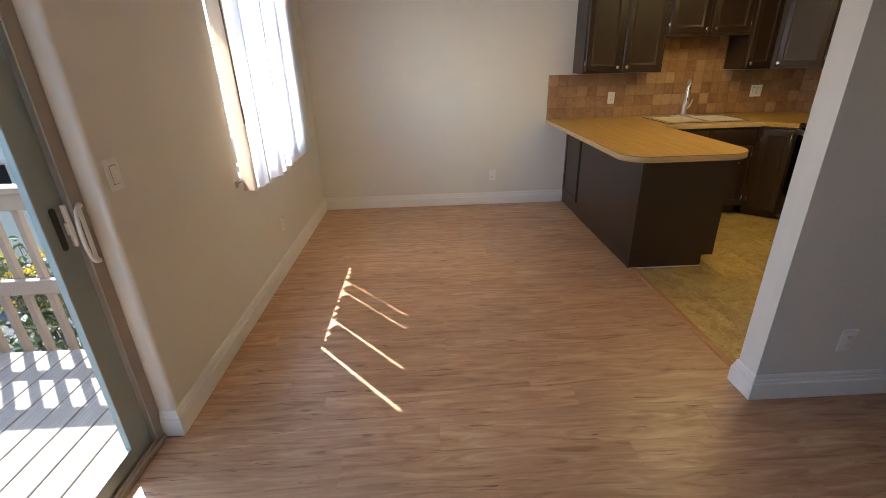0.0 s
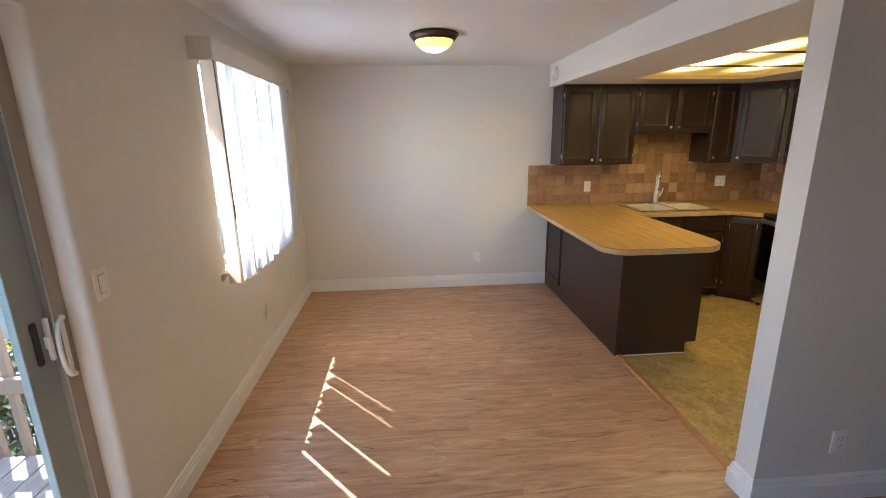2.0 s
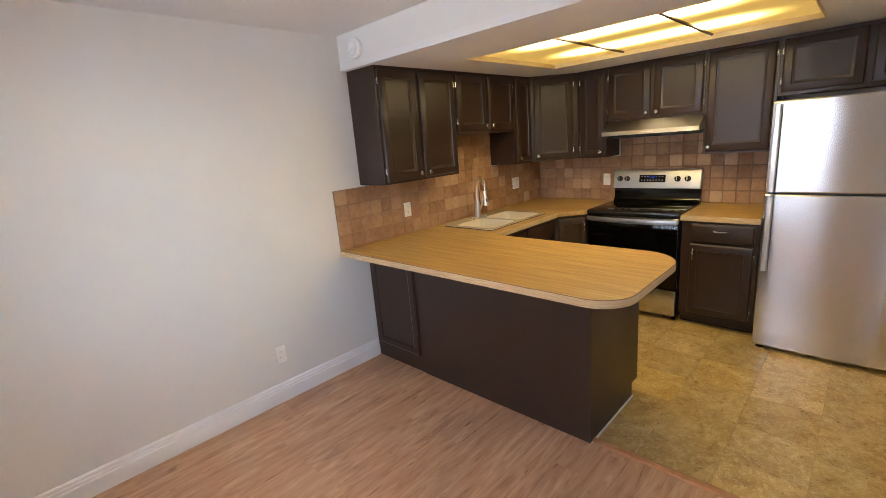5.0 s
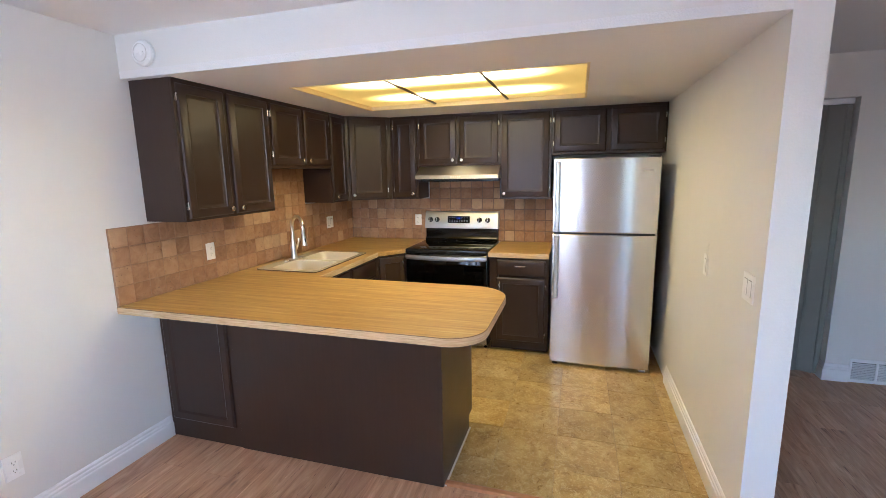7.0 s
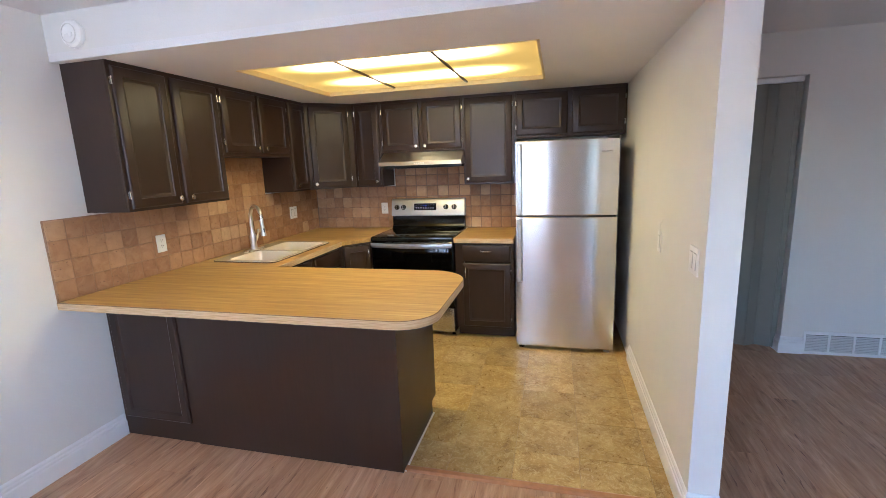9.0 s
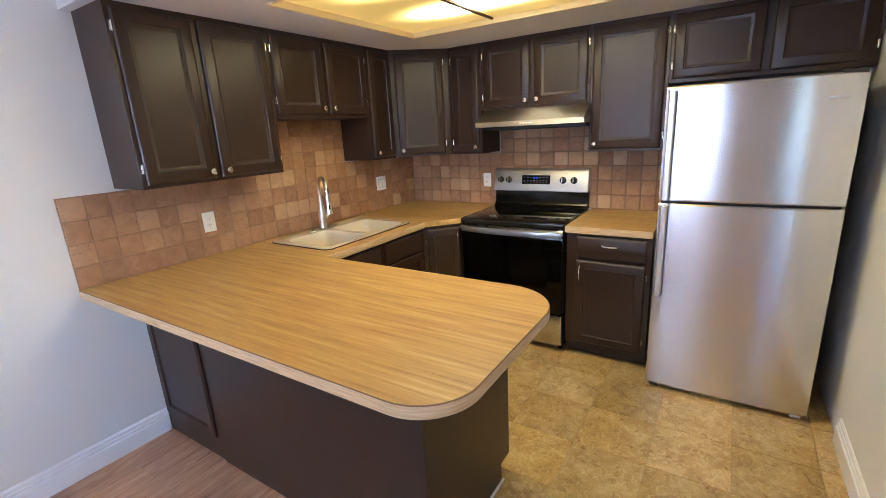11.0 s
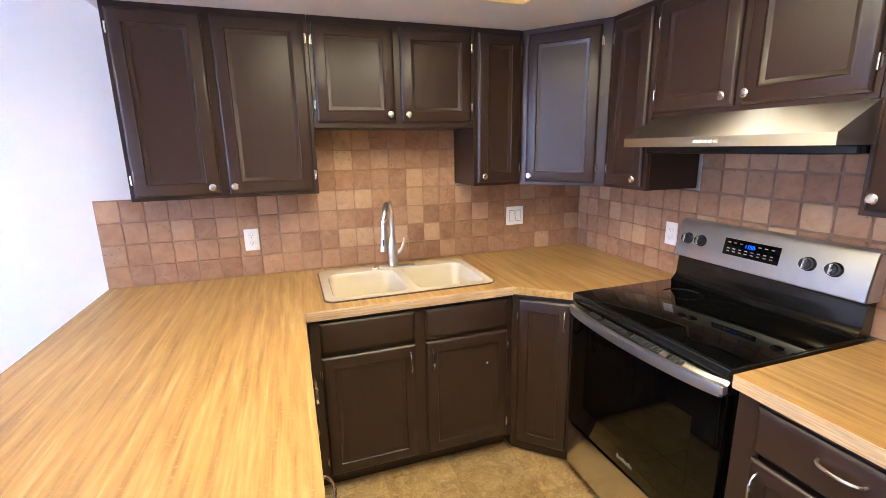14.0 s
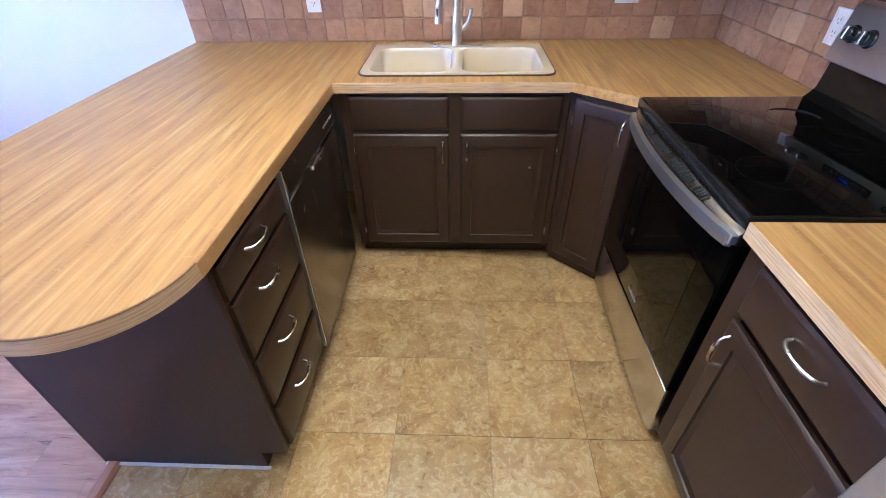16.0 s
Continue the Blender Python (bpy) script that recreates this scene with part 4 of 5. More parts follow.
for i in range(17):
    u = i / 16
    x = 0.004 + (RW - 0.008) * u
    bow = math.sin(math.pi * u) ** 0.7
    y = -0.022 - 0.034 * bow
    rings.append([(x, 0.020, 0.834), (x, y + 0.004, 0.834), (x, y, 0.838), (x, y, 0.866), (x, y + 0.006, 0.871), (x, -0.014, 0.881), (x, 0.020, 0.881)])
    xh = 0.014 + (RW - 0.028) * u
    yh = -0.030 - 0.040 * bow
    rings2.append([(xh, yh + 0.006, 0.826), (xh, yh - 0.009, 0.829), (xh, yh - 0.012, 0.847), (xh, yh - 0.008, 0.864), (xh, yh + 0.006, 0.868)])
bm = bmesh.new()
loft(bm, rings)
part("door_trim", bm, STEEL_D, o, "stainless upper door strip")
bm = bmesh.new()
loft(bm, rings2)
part("handle", bm, SATIN, o, "bowed stainless oven handle")
for x in (0.016, RW - 0.016):
    part("handle_bracket", boxes((x - 0.012, x + 0.012, -0.040, -0.015, 0.837, 0.866), bevel=0.003), SATIN, o)
for g0, count in ((0.15, 5), (0.235, 11), (0.40, 11), (0.565, 5)):
    for i in range(count):
        x = g0 + 0.0125 * i
        yc = -0.026 - 0.016 * math.sin(math.pi * x / RW) ** 0.7
        zc = 0.8755
        bm = bmesh.new()
        loft(bm, [[(x + a, yc + b, zc + c + h) for a, b, c in ((0, -0.010, -0.0042), (0.0062, -0.010, -0.0042), (0.0062, 0.010, 0.0042), (0, 0.010, 0.0042))] for h in (-0.003, 0.0012)])
        part("vent_slot", bm, SLOT, o)
part("cooktop_frame", boxes((0.0, RW, -0.022, RD - 0.02, 0.884, 0.9185), bevel=0.004, seg=2), BLACK, o)
ct = part("cooktop", boxes((0.006, RW - 0.006, -0.014, RD - 0.06, 0.9165, 0.9225), bevel=0.0025, seg=2), BLACKGLASS, o, "black glass cooktop")
for cx, cy, r in ((0.20, 0.14, 0.115), (0.57, 0.14, 0.09), (0.20, 0.40, 0.08), (0.57, 0.40, 0.105), (0.385, 0.44, 0.055)):
    bm = bmesh.new()
    loft(bm, [[(cx + q * math.cos(2 * math.pi * i / 48), cy + q * math.sin(2 * math.pi * i / 48), z) for i in range(48)] for q, z in ((r, 0.9222), (r, 0.9227), (r - 0.0014, 0.9227), (r - 0.0014, 0.9222))], False, False)
    part("burner_ring", bm, RINGINK, ct)
bm = bmesh.new()
prof = [(RD - 0.075, 0.915), (RD - 0.055, 0.935), (RD - 0.04, 0.955), (RD - 0.032, 1.040), (RD + 0.01, 1.065), (RD + 0.01, 0.915)]
loft(bm, [[(x, y, z) for y, z in prof] for x in (0.006, RW - 0.006)])
part("backguard", bm, BLACKGLOSS, o, "black sloped backguard")
bm = bmesh.new()
prof = [(RD - 0.055, 1.045), (RD - 0.062, 1.050), (RD - 0.034, 1.200), (RD - 0.026, 1.212), (RD - 0.010, 1.218), (RD + 0.012, 1.218), (RD + 0.012, 1.045)]
loft(bm, [[(x, y + dy, z) for y, z in prof] for x, dy in ((0.0, 0.006), (0.004, 0.0), (RW - 0.004, 0.0), (RW, 0.006))])
cp = part("control_panel", bm, SATIN, o, "stainless control panel")
lean = Matrix.Translation((0, RD - 0.062, 1.05)) @ Matrix.Rotation(radians(-10.6), 4, "X")
for x in (0.062, 0.132, 0.580, 0.664):
    bm = lathe(bmesh.new(), [(0.026, 0.0), (0.026, -0.004), (0.022, -0.008), (0.021, -0.024), (0.018, -0.027), (0.0, -0.027)], (x, 0, 0.085), "y", 24)
    bmesh.ops.transform(bm, matrix=lean, verts=bm.verts)
    kb = part("knob", bm, BLACK, cp, "black control knob with chrome grip")
    bm = boxes((x - 0.005, x + 0.005, -0.034, -0.024, 0.066, 0.104), bevel=0.002)
    bmesh.ops.transform(bm, matrix=lean, verts=bm.verts)
    part("grip", bm, NICKEL, kb)
bm = boxes((0.245, 0.478, -0.003, 0.002, 0.052, 0.122), bevel=0.001)
bmesh.ops.transform(bm, matrix=lean, verts=bm.verts)
disp = part("display", bm, BLACKGLASS, cp, "black touch display with a blue clock")
for i in range(8):
    for z in (0.066, 0.078, 0.104):
        if not (2 < i < 5 and z > 0.09):
            bm = boxes((0.262 + 0.026 * i, 0.274 + 0.026 * i, -0.0038, -0.0028, z, z + 0.004))
            bmesh.ops.transform(bm, matrix=lean, verts=bm.verts)
            part("key_mark", bm, PRINT, disp)
txt = bpy.data.curves.new("clock_digits", "FONT")
txt.body, txt.size, txt.extrude, txt.align_x = "1150", 0.022, 0.0003, "CENTER"
tmp = bpy.data.objects.new("clock_digits_curve", txt)
clock_mesh = bpy.data.meshes.new_from_object(tmp)
bpy.data.objects.remove(tmp)
clock_mesh.transform(lean @ Matrix.Translation((0.358, -0.0042, 0.092)) @ Matrix.Rotation(radians(90), 4, "X"))
clock_mesh.materials.clear()
clock_mesh.materials.append(CLOCK)
ob = new("clock_digits", clock_mesh)
ob.parent = disp
for x in (0.03, RW - 0.03):
    for y in (0.05, RD - 0.06):
        part("foot", lathe(bmesh.new(), [(0.016, 0.0), (0.018, 0.01), (0.01, 0.012), (0.01, 0.034)], (x, y, 0.0005), "z", 12), BLACK, o)

# ---- range hood ----
o = thing("range_hood", "stainless under-cabinet range hood with push buttons", "range hood", (3.735, 4.118, 1.555), -90)
HW = 0.785
bm = bmesh.new()
prof = [(0.0, 0.0), (0.0, 0.034), (0.148, 0.117), (0.152, 0.119), (0.455, 0.119), (0.455, 0.0)]
loft(bm, [[(x, y, z) for y, z in prof] for x in (0.002, HW - 0.002)])
part("canopy", bm, STEEL_H, o)
part("blower_box", boxes((0.012, HW - 0.012, 0.11, 0.452, -0.026, -0.0005), bevel=0.003), BLACK, o, "black underside box")
part("filter", boxes((0.12, HW - 0.12, 0.16, 0.40, -0.029, -0.0265)), DARKGREY, o)
bm = bmesh.new()
for i in range(5):
    box(bm, 0.345 + 0.020 * i, 0.360 + 0.020 * i, -0.003, 0.001, 0.012, 0.022, bevel=0.001)
part("buttons", bm, PLASTIC, o, "row of white push buttons")

# ---- fridge ----
o = thing("fridge", "stainless top-freezer refrigerator with bar handles", "refrigerator", (3.392, 2.832, 0), -90)
FW, FH = 0.770, 1.705
part("body", boxes((0.006, FW - 0.006, 0.075, 0.76, 0.03, FH - 0.012), bevel=0.006, seg=2), DARKGREY, o, "dark grey cabinet sides")


def bowed_door(z0, z1):
    bm = bmesh.new()
    rings = []
    for i in range(17):
        u = i / 16
        x = 0.002 + (FW - 0.004) * u
        y = 0.016 - 0.016 * (1 - (2 * u - 1) ** 2) ** 0.75
        rings.append([(x, 0.068, z0), (x, y + 0.006, z0), (x, y, z0 + 0.008), (x, y, z1 - 0.008), (x, y + 0.006, z1), (x, 0.068, z1)])
    loft(bm, rings)
    return bm


fd = part("freezer_door", bowed_door(1.126, FH), STEEL, o, "stainless freezer door")
rd = part("fridge_door", bowed_door(0.026, 1.112), STEEL, o, "stainless refrigerator door")
for door, z0, z1 in ((fd, 1.135, 1.685), (rd, 0.590, 1.100)):
    bm = bmesh.new()
    loft(bm, [[(x, y, z) for x, y in ((0.018, 0.020), (0.016, -0.018), (0.022, -0.026), (0.044, -0.026), (0.050, -0.018), (0.050, -0.004), (0.030, -0.004), (0.030, 0.020))] for z in (z0, z1)])
    part("handle", bm, ALU_S, door, "slim brushed metal handle")
part("badge", boxes((0.64, 0.715, 0.0015, 0.006, 1.600, 1.612)), ALU_S, fd)
part("hinge_cap", boxes((FW - 0.09, FW - 0.006, 0.012, 0.16, FH - 0.010, FH + 0.012), bevel=0.005, seg=2), DARKGREY, o)
part("kick_grille", boxes((0.02, FW - 0.02, 0.085, 0.10, 0.012, 0.045), bevel=0.002), BLACK, o)
for x in (0.045, FW - 0.045):
    part("foot", boxes((x - 0.022, x + 0.022, 0.030, 0.08, 0.0005, 0.024), bevel=0.004), PLASTIC if x > 0.4 else BLACK, o, "levelling foot")

# ---- floor transition strip ----
bm = bmesh.new()
loft(bm, [[(1.748, y, -0.004), (1.748, y, 0.004), (1.756, y, 0.011), (1.782, y, 0.011), (1.796, y, 0.003), (1.796, y, -0.004)] for y in (YK + 0.001, 3.2615)])
setting("trim", bm, THRESH, "oak reducer strip between plank and tile floors", "threshold")

# ---- window ----
wy0, wy1, wz0, wz1 = WIN
win = tagged(new("window_1"), "aluminium framed window behind vertical blinds", "window", kind="structure")
win.matrix_basis = pose(XL - 0.105, wy0, wz0)
w, h = wy1 - wy0, wz1 - wz0
part("window_frame", boxes((0, 0.045, 0, 0.04, 0, h), (0, 0.045, w - 0.04, w, 0, h), (0, 0.045, 0.04, w - 0.04, 0, 0.04), (0, 0.045, 0.04, w - 0.04, h - 0.04, h), bevel=0.003), ALU, win)
p = part("pane", boxes((0.018, 0.023, 0.04, w - 0.04, 0.04, h - 0.04)), GLASS, win)
p.visible_shadow = False

# ---- vertical blinds ----
o = thing("vertical_blinds", "white vertical vinyl blinds closed over the window", "blinds", (XL, 2.845, 0))
BX = 0.078
part("valance", boxes((0.118, 0.128, 0.0, 1.655, 2.075, 2.187), (0.001, 0.118, 0.0, 0.010, 2.075, 2.187), (0.001, 0.118, 1.645, 1.655, 2.075, 2.187), (0.030, 0.118, 0.010, 1.645, 2.180, 2.187), bevel=0.0015), VALANCE, o, "off-white boxed valance")
part("head_rail", boxes((BX - 0.02, BX + 0.02, 0.03, 1.62, 2.11, 2.15), bevel=0.002), ALU_S, o)


def slat_mesh(width=0.089, height=1.29, seed=0):
    bm = bmesh.new()
    loft(bm, [[(width * (u - 0.5), 0.007 * (1 - (2 * u - 1) ** 2) + 0.0, z) for u in (0, 0.25, 0.5, 0.75, 1)] for z in (0, height * 0.33, height * 0.66, height)], False, False, closed=False)
    bmesh.ops.solidify(bm, geom=bm.faces[:], thickness=0.0009)
    return mesh_of("slat", bm, BLIND)


SLAT = slat_mesh()
DOOR_SLAT = slat_mesh(height=2.09)
rng = random.Random(4)
first = new("slat", SLAT.copy())
first.data.materials[0] = BLIND_END
tagged(first, "thick end slat turned edge-on to the wall, its shade coloured in beige")
first.parent = o
first.matrix_basis = pose(BX - 0.028, 0.125, 0.800, 0, 0, 2)
FLIPPED, DROOP = {2: -45.6, 7: -43.4, 9: -42.2}, {5: 0.024, 6: 0.010}   # turned and sagging slats
y = 0.194
count = 0
while y < 1.56:
    s = new("slat", SLAT)
    s.parent = o
    s.matrix_basis = pose(BX + rng.uniform(-0.002, 0.002), y + (0.004 if count in FLIPPED else 0.0), 0.803 + rng.uniform(-0.002, 0.002) - DROOP.get(count, 0.0), 0, 0, FLIPPED.get(count, 47 + rng.uniform(-2, 2)))
    y += 0.0775
    count += 1
part("wand", tube(bmesh.new(), [(BX + 0.02, 0.075, 2.09), (BX + 0.026, 0.078, 1.60), (BX + 0.03, 0.080, 1.22)], 0.0035, 8), WAND, o, "thin brown tilt wand")
part("wand_grip", tube(bmesh.new(), [(BX + 0.03, 0.080, 1.30), (BX + 0.031, 0.0805, 1.21)], 0.0065, 8), WAND, o)
solid("window_bracket", boxes((0.0, 0.03, 0.0, 0.045, 0.0, 0.012), (0.0, 0.004, 0.0, 0.045, -0.03, 0.0), bevel=0.001), ALU, "small metal bracket under the blinds", "bracket", (XL, 2.875, 0.872))

# valance of the open blinds over the sliding door
o = thing("door_valance", "off-white boxed blind valance over the sliding door", "blinds", (XL, DOOR0 - 0.12, 0))
DV = 1.90 - (DOOR0 - 0.12)
part("valance", boxes((0.118, 0.128, 0.0, DV, 2.10, 2.212), (0.001, 0.118, 0.0, 0.010, 2.10, 2.212), (0.001, 0.118, DV - 0.010, DV, 2.10, 2.212), bevel=0.0015), VALANCE, o)
part("head_rail", boxes((0.058, 0.098, 0.03, DV - 0.03, 2.13, 2.17), bevel=0.002), ALU_S, o)
for i in range(22):
    s = new("slat", DOOR_SLAT)
    s.parent = o
    s.matrix_basis = pose(0.078, 0.06 + 0.010 * i, 0.03, 0, 0, 3 + rng.uniform(-4, 4))

# ---- sliding glass door ----
door = tagged(new("door_1"), "aluminium sliding glass patio door", "sliding door", kind="structure")
door.matrix_basis = pose(XL - 0.12, DOOR0, 0)
DWID = DOOR1 - DOOR0
part("door_frame", boxes((0.0, 0.05, DWID - 0.060, DWID, 0.0, DOORZ), (0.0, 0.05, 0.0, 0.05, 0.0, DOORZ), (0.0, 0.05, 0.05, DWID - 0.06, DOORZ - 0.05, DOORZ), (-0.02, 0.058, 0.0, DWID, -0.02, 0.022), bevel=0.003), ALU, door, "beige metal door frame")
part("track", boxes((0.018, 0.022, 0.05, DWID - 0.06, 0.022, 0.034), (0.040, 0.044, 0.05, DWID - 0.06, 0.022, 0.034), (0.030, 0.050, DWID - 0.068, DWID - 0.060, 0.03, DOORZ - 0.05)), ALU_S, door, "bare aluminium track")
mid = 0.87
for a, b, x0 in ((mid, DWID - 0.068, 0.004), (0.05, mid + 0.07, -0.024)):
    pn = part("door_panel", boxes((x0, x0 + 0.026, b - 0.112, b, 0.035, DOORZ - 0.055), (x0, x0 + 0.026, a, a + 0.07, 0.035, DOORZ - 0.055), (x0, x0 + 0.026, a + 0.07, b - 0.112, 0.035, 0.105), (x0, x0 + 0.026, a + 0.07, b - 0.112, DOORZ - 0.125, DOORZ - 0.055), bevel=0.002), ALU_B, door, "grey-green sliding panel frame")
    g = part("pane", boxes((x0 + 0.010, x0 + 0.016, a + 0.07, b - 0.112, 0.105, DOORZ - 0.125)), GLASS, pn)
    g.visible_shadow = False
yh = DWID - 0.068
bm = bmesh.new()
ring = round_rect(-0.012, 0.012, -0.075, 0.075, 0.011, 5)
loft(bm, [[(x, yh - 0.056 + p[0], 1.03 + p[1]) for p in ring] for x in (0.0305, 0.033)])
part("finger_slot", bm, SLOT, door, "dark recessed finger slot")
part("latch", boxes((0.030, 0.044, yh - 0.022, yh - 0.006, 0.955, 1.105), (0.030, 0.048, yh - 0.030, yh - 0.010, 1.00, 1.045), bevel=0.003), PLASTIC, door, "white plastic latch")
pts = []
for i in range(13):
    a = math.pi * i / 12
    pts.append((0.060 + 0.006 * math.sin(a), yh + 0.030 - 0.046 * math.sin(a) ** 0.7, 0.985 - 0.105 * math.cos(a)))
part("pull_handle", tube(bmesh.new(), pts, [0.010] + [0.007] * 11 + [0.010], 10), PLASTIC, door, "white D-shaped pull handle")
part("handle_plate", boxes((0.050, 0.056, yh + 0.020, yh + 0.040, 0.872, 1.098), bevel=0.003), PLASTIC, door)

# ---- hall: bifold door and floor vent ----
o = tagged(new("door_2"), "closed beige accordion folding door in the hall opening", "closet door", kind="structure")
o.matrix_basis = pose(XV + 0.085, 0.80, 0.012)
part("end_post", boxes((-0.016, 0.016, 0.001, 0.034, 0.0, 2.03), (-0.020, 0.020, 0.034, 0.042, 0.0, 2.03), bevel=0.003), BIFOLD, o)
FOLD = 0.0895
for i in range(10):
    y0, y1 = 0.043 + FOLD * i, 0.043 + FOLD * (i + 1)
    xa, xb = (-0.020, 0.024) if i % 2 == 0 else (0.024, -0.020)
    bm = bmesh.new()
    loft(bm, [[(xa, y0 + 0.004, z), (xb, y1 - 0.004, z), (xb + 0.006, y1 - 0.001, z), (xa + 0.006, y0 + 0.007, z)] for z in (0.0, 2.03)])
    tube(bm, [(xb, y1, 0.0), (xb, y1, 2.03)], 0.006, 8)
    part("leaf", bm, BIFOLD, o)
part("door_track", boxes((-0.02, 0.02, 0.001, 0.939, 2.034, 2.066)), TRIM, o)
VY0, CELL, CELLS = -0.175, 0.162, 5
VL = CELL * CELLS + 0.014
o = thing("return_air_vent", "long white louvered return-air grille low on the wall", "vent", (XV, VY0, 0.0))
part("frame", boxes((-0.010, -0.0005, 0.0, VL, 0.002, 0.026), (-0.010, -0.0005, 0.0, VL, 0.160, 0.186), *[(-0.010, -0.0005, CELL * i, CELL * i + 0.014, 0.026, 0.160) for i in range(CELLS + 1)], bevel=0.001), TRIM, o)
part("backing", boxes((-0.0015, -0.0005, 0.014, VL - 0.014, 0.026, 0.160)), DARKGREY, o)
for c in range(CELLS):
    for i in range(10):
        z = 0.029 + 0.0128 * i
        bm = bmesh.new()
        loft(bm, [[(-0.0065, y, z), (-0.0055, y, z - 0.001), (-0.001, y, z + 0.008), (-0.002, y, z + 0.009)] for y in (CELL * c + 0.0145, CELL * (c + 1) - 0.0005)])
        part("slat", bm, GRILLE, o)

# ---- outside ----
setting("ground", boxes((-250, 250, -250, 250, -1.45, -1.40)), ASPHALT, "dark asphalt ground outside", "ground")
setting("eave", boxes((-1.38, XL - T, YF - 0.3, 7.0, 2.60, 2.72), (-1.40, -1.38, YF - 0.3, 7.0, 2.56, 2.74)), FASCIA, "roof overhang along the outer wall", "eave")
bm = bmesh.new()
loft(bm, [[(-1.42, y, 2.745), (XR + 0.6, y, 2.745), (1.6, y, 3.9)] for y in (YF - 0.4, 7.0)])
setting("roof", bm, SHINGLE, "shingle roof over the apartment", "roof")
deck = tagged(new("deck", mesh_of("deck", boxes((-3.35, XL - T - 0.005, YF, 2.66, -0.30, -0.132)), DECK, False)), "weathered wooden balcony deck in sunlight", "deck", kind="structure")
bd = boxes((-0.068, 0.068, -3.32, 3.32, -0.0, 0.026), bevel=0.003)
BOARD = mesh_of("deck_board", bd, DECK)
for i in range(16):
    b = new("deck_board", BOARD)
    b.parent = deck
    b.matrix_basis = pose(-1.150 - 0.1425 * i, -0.655, -0.131)
rail = thing("railing", "tan painted wooden balcony railing", "railing", (-1.09, 2.69, -0.13))
part("top_rail", boxes((-2.26, -0.0, -0.02, 0.02, 0.945, 1.045), (-2.26, 0.0, -0.05, 0.055, 1.045, 1.08), bevel=0.004), RAILPAINT, rail)
part("bottom_rail", boxes((-2.26, -0.0, -0.02, 0.02, 0.42, 0.512), bevel=0.004), RAILPAINT, rail)
BAL = mesh_of("baluster", boxes((-0.019, 0.019, 0.0205, 0.058, -0.10, 1.04), bevel=0.003), RAILPAINT)
for i in range(15):
    b = new("baluster", BAL)
    b.parent = rail
    b.matrix_basis = pose(-0.025 - 0.1445 * i, 0, 0)
for x in (-2.22,):
    part("post", boxes((x - 0.045, x + 0.045, -0.045, 0.045, -0.1, 1.044), bevel=0.004), RAILPAINT, rail)
rail2 = thing("railing", "tan painted railing along the outer deck edge", "railing", (-3.31, 2.60, -0.13))
part("top_rail", boxes((-0.02, 0.02, -6.5, 0.0, 0.945, 1.045), (-0.05, 0.055, -6.5, 0.0, 1.045, 1.08), bevel=0.004), RAILPAINT, rail2)
part("bottom_rail", boxes((-0.02, 0.02, -6.5, 0.0, 0.42, 0.512), bevel=0.004), RAILPAINT, rail2)
BAL2 = mesh_of("baluster", boxes((0.0205, 0.058, -0.019, 0.019, 0.0, 1.04), bevel=0.003), RAILPAINT)
for i in range(43):
    b = new("baluster", BAL2)
    b.parent = rail2
    b.matrix_basis = pose(0, -0.08 - 0.148 * i, 0)

# shrub with yellow flowers beyond the railing
shrub = thing("shrub", "sunlit shrub with pale leaves and yellow flowers", "shrub", (-2.70, 3.38, -1.40))
rng = random.Random(11)
bm = bmesh.new()
leaves, dry, petals = bmesh.new(), bmesh.new(), bmesh.new()


def leaf(target, p, size, tilt):
    m = Matrix.Translation(p) @ Euler(tilt).to_matrix().to_4x4()
    a = [m @ Vector(q) for q in ((0, 0, 0), (size * 0.28, size * 0.45, 0.01), (0, size, 0), (-size * 0.28, size * 0.45, 0.01))]
    v = [target.verts.new(q) for q in a]
    target.faces.new((v[0], v[1], v[2]))
    target.faces.new((v[0], v[2], v[3]))


for s in range(34):
    a, r = rng.uniform(0, 6.28), rng.uniform(0.05, 0.55)
    top = Vector((r * math.cos(a), 0.7 * r * math.sin(a), rng.uniform(0.9, 1.72)))
    mids = top * 0.5 + Vector((rng.uniform(-0.1, 0.1), rng.uniform(-0.1, 0.1), 0.1))
    tube(bm, [(rng.uniform(-0.05, 0.05), rng.uniform(-0.05, 0.05), 0), mids, top], [0.012, 0.008, 0.003], 5)
    for q in range(46):
        u = rng.uniform(0.35, 1.0)
        p = mids.lerp(top, u) + Vector((rng.gauss(0, 0.06), rng.gauss(0, 0.06), rng.gauss(0, 0.05)))
        leaf(dry if rng.random() < 0.35 else leaves, p, rng.uniform(0.04, 0.085), (rng.uniform(-1, 1), rng.uniform(-1, 1), rng.uniform(0, 6.28)))
    if s % 2 == 0:
        for q in range(26):
            leaf(petals, top + Vector((rng.gauss(0, 0.022), rng.gauss(0, 0.022), 0.03 + rng.gauss(0, 0.018))), 0.032, (rng.uniform(-1, 1), rng.uniform(-1, 1), rng.uniform(0, 6.28)))
part("branches", bm, TWIG, shrub)
part("foliage", leaves, LEAF, shrub)
part("pale_foliage", dry, LEAF_DRY, shrub)
part("flowers", petals, PETAL, shrub, "clusters of yellow petals")

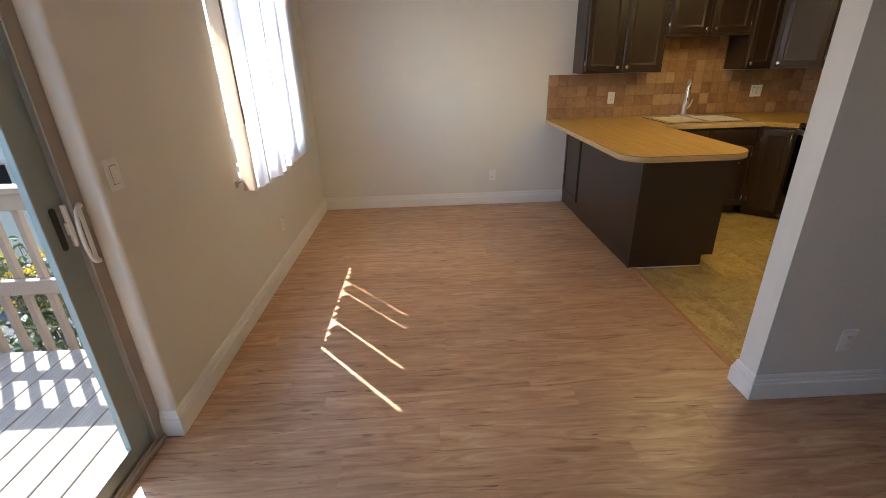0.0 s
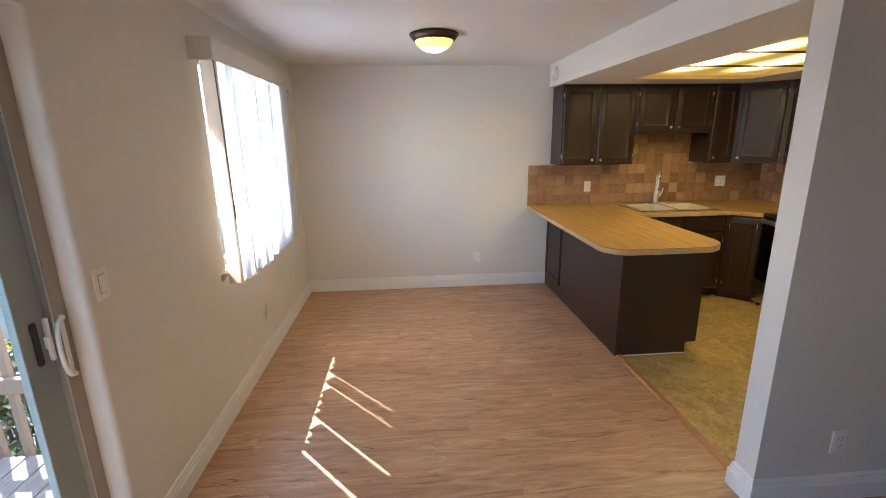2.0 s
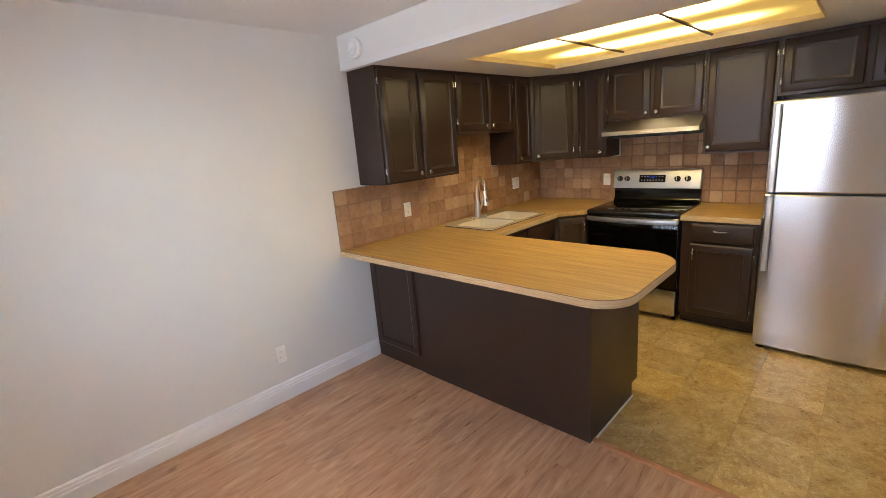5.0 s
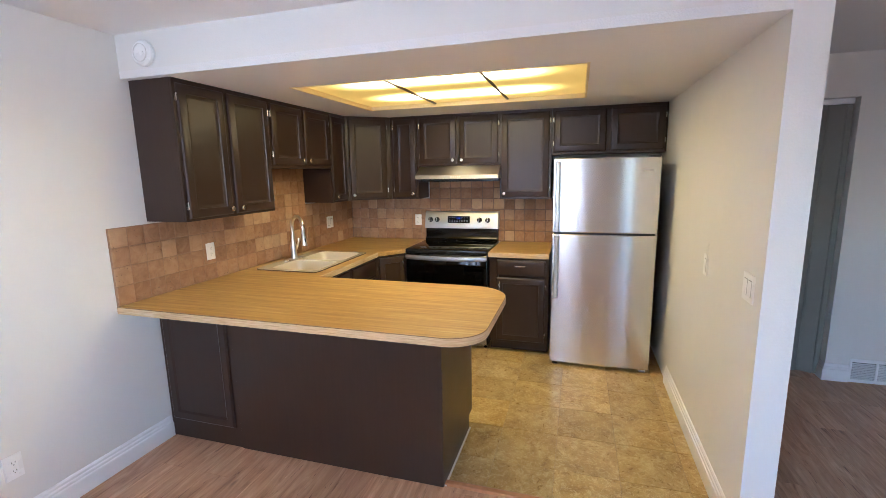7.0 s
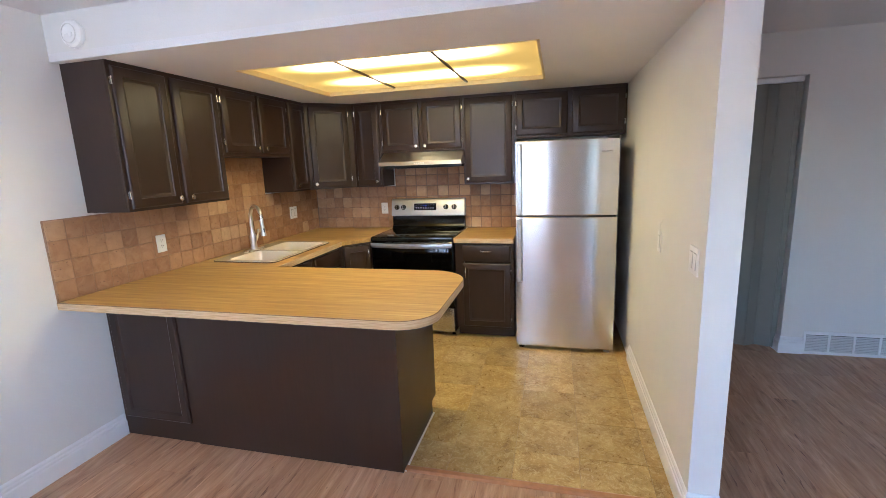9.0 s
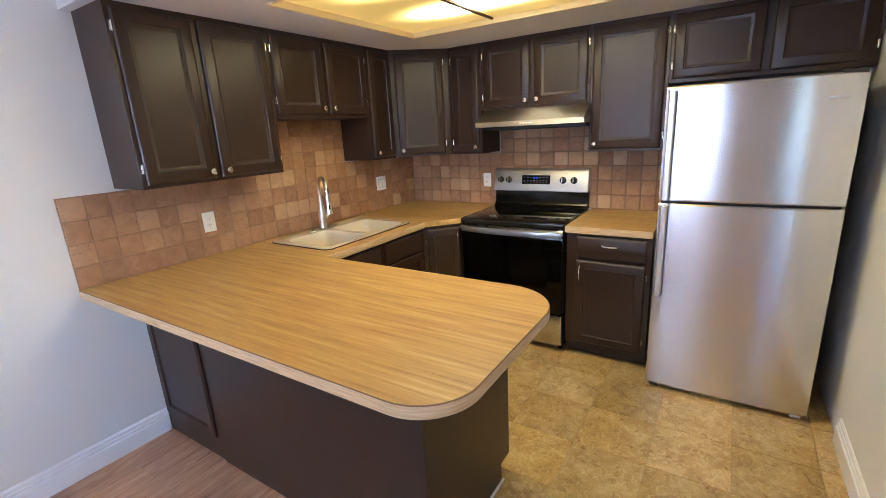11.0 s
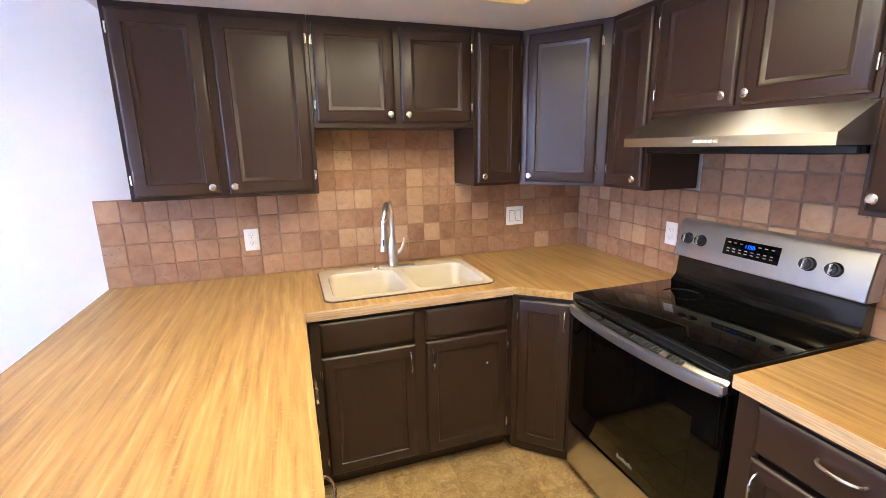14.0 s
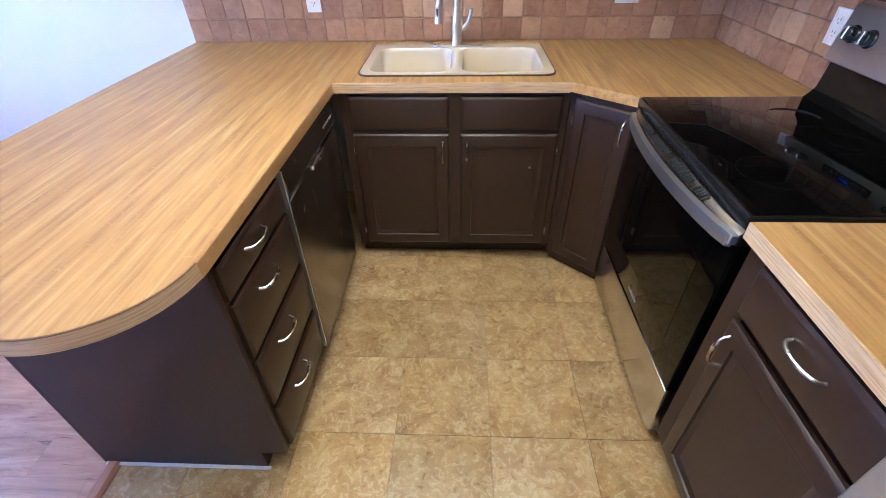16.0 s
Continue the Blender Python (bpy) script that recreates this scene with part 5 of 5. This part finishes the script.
# neighbouring house
house = thing("house", "neighbouring tan house with grey shingle roof", "house", (-6.2, 10.2, -1.40))
part("wall", boxes((-6.5, 4.0, -3.0, 4.0, 0.0, 1.92)), STUCCO, house)
bm = bmesh.new()
loft(bm, [[(x, -3.6, 1.87), (x, -3.6, 1.99), (x, 0.5, 3.57), (x, 4.6, 1.99), (x, 4.6, 1.87)] for x in (-7.0, 4.4)])
roof = part("roof", bm, SHINGLE, house)
part("fascia", boxes((-7.0, 4.4, -3.64, -3.605, 1.80, 2.01)), FASCIA, roof)
bm = bmesh.new()
for i in range(24):
    t = i / 24
    y0, z0 = -3.6 + 4.1 * t, 1.99 + 1.58 * t
    loft(bm, [[(x, y0 - 0.01, z0 + 0.022), (x, y0 - 0.01, z0 + 0.002), (x, y0 + 0.185, z0 + 0.074), (x, y0 + 0.185, z0 + 0.079)] for x in (-7.02, 4.42)])
part("shingle_courses", bm, SHINGLE, roof)
for x in (-4.5, -1.0, 2.0):
    wn_ = part("window", boxes((x, x + 1.1, -3.03, -2.99, 0.9, 1.7), bevel=0.005), FASCIA, house)
    part("pane", boxes((x + 0.06, x + 1.04, -3.036, -3.031, 0.96, 1.64)), BLACKGLASS, wn_)

# ---- backsplash tiles ----
def tile_mesh(w, h, k):
    r = random.Random(k)
    j = lambda s: r.uniform(-s, s)
    bm = bmesh.new()
    rings = []
    for inset, y in ((0.0, 0.0), (0.0002, -0.0086), (0.0030, -0.0108)):
        ring = []
        for sx, sz in ((-1, -1), (0, -1), (1, -1), (1, 0), (1, 1), (0, 1), (-1, 1), (-1, 0)):
            c = 0.0022 if sx and sz else 0.0
            ring.append((sx * (w / 2 - inset - c) + j(0.0009), y, sz * (h / 2 - inset - c) + j(0.0009)))
        rings.append(ring)
    loft(bm, rings, cap_first=False)
    return mesh_of("tile", bm, TRAV)


PX, PZ, ZT = 0.1057, 0.1078, 0.9155
TILES = [tile_mesh(PX - 0.0022, PZ - 0.0022, k) for k in range(7)]
LOOSE_TILES = [tile_mesh(PX - 0.0065, PZ - 0.0065, k) for k in range(7, 14)]   # wide joints behind the range
rng = random.Random(21)


def tiling(base, origin_y, columns, along, kinds=TILES):
    """Tiles on a grout slab. columns: (start, end, z top) spans along the wall."""
    for a0, a1, top in columns:
        n = max(1, round((a1 - a0) / PX))
        step = (a1 - a0) / n
        for i in range(n):
            for j in range(int((top - ZT + 0.03) / PZ)):
                u, z = a0 + (i + 0.5) * step, ZT + (j + 0.5) * PZ
                ob = new("tile", kinds[rng.randrange(7)])
                ob.parent = base
                flip = rng.choice((0, 180))
                if along == "x":
                    m = pose(u, origin_y, z, 0, flip, 0)
                else:
                    m = pose(origin_y, u, z, 0, 0, -90) @ pose(0, 0, 0, 0, flip, 0)
                ob.matrix_basis = m @ Matrix.Diagonal((step / PX, 1.0 + rng.uniform(-0.15, 0.1), 1, 1))


G = 0.0045
back_a = setting("backsplash_sink", boxes((1.503, XR - G, YB - G - 0.0055, YB - 0.0005, 0.9145, 1.348), (2.523, 3.323, YB - G - 0.0055, YB - 0.0005, 1.348, 1.70)), GROUT, "tumbled brown travertine tile backsplash behind the sink", "backsplash")
tiling(back_a, YB - G + 0.001, [(1.505, 2.523, 1.348), (2.523, 3.323, 1.70), (3.323, XR - G - 0.006, 1.348)], "x")
back_b = setting("backsplash_range", boxes((XR - G - 0.0035, XR - 0.0005, 2.842, YB - G, 0.9145, 1.348), (XR - G - 0.0035, XR - 0.0005, 3.345, 4.135, 1.348, 1.70)), GROUT_DARK, "tumbled brown travertine tile backsplash behind the range", "backsplash")
tiling(back_b, XR - G + 0.001, [(2.844, 3.345, 1.348), (3.345, 4.135, 1.70)], "y", LOOSE_TILES)
tiling(back_b, XR - G + 0.001, [(4.135, YB - G - 0.012, 1.348)], "y")

# ---- kitchen floor tiles ----
VP = 0.3355


def flat_piece(name, x0, x1, y0, y1, z0, z1, ch, material):
    bm = bmesh.new()
    cx, cy = (x0 + x1) / 2, (y0 + y1) / 2
    loft(bm, [[(x0 + i - cx, y0 + i - cy, z), (x1 - i - cx, y0 + i - cy, z), (x1 - i - cx, y1 - i - cy, z), (x0 + i - cx, y1 - i - cy, z)] for i, z in ((0, z0), (0, z1 - ch), (ch, z1))], cap_first=False)
    return mesh_of(name, bm, material, smooth=False)


cache = {}


def lay(name, parent, x0, x1, y0, y1, z0, z1, ch, material):
    key = (name, round(x1 - x0, 4), round(y1 - y0, 4))
    if key not in cache:
        cache[key] = flat_piece(name, x0, x1, y0, y1, z0, z1, ch, material)
    ob = new(name, cache[key])
    ob.parent = parent
    ob.matrix_basis = Matrix.Translation(((x0 + x1) / 2, (y0 + y1) / 2, 0))
    return ob


x = 2.701 - 3 * VP
while x < XR:
    y = 3.390 - 5 * VP
    while y < YB:
        a0, a1, b0, b1 = max(x, 1.776), min(x + VP, XR), max(y, YK), min(y + VP, YB)
        if a1 - a0 > 0.01 and b1 - b0 > 0.01:
            lay("tile", KFLOOR, a0 + 0.0009, a1 - 0.0009, b0 + 0.0009, b1 - 0.0009, -0.004, 0.0, 0.0009, VINYL)
        y += VP
    x += VP

# ---- plank floor ----
PWID, PLEN = 0.152, 1.22
rng = random.Random(8)
y = YF
while y < YB - 0.001:
    y1 = min(y + PWID, YB)
    spans = [(XL - T + 0.045 if DOOR0 < y < DOOR1 - PWID else XL, 1.757)] if y >= YS - 0.001 else [(XL - T + 0.065 if DOOR0 < y < DOOR1 - PWID else XL, XV)]
    if y < YS - 0.001 < y1 - 0.03:
        y1 = YS
    for s0, s1 in spans:
        x = s0 - rng.choice((0.0, 0.2, 0.41, 0.61, 0.81, 1.0))
        while x < s1:
            a0, a1 = max(x, s0), min(x + PLEN, s1)
            if a1 - a0 > 0.01:
                lay("plank", FLOOR, a0 + 0.0002, a1 - 0.0002, y + 0.0002, y1 - 0.0002, -0.006, 0.0, 0.0005, PLANK)
            x += PLEN
    y = y1
lay("plank", FLOOR, XV, 4.75, 0.325, 1.83, -0.006, -0.0003, 0.0008, PLANK)
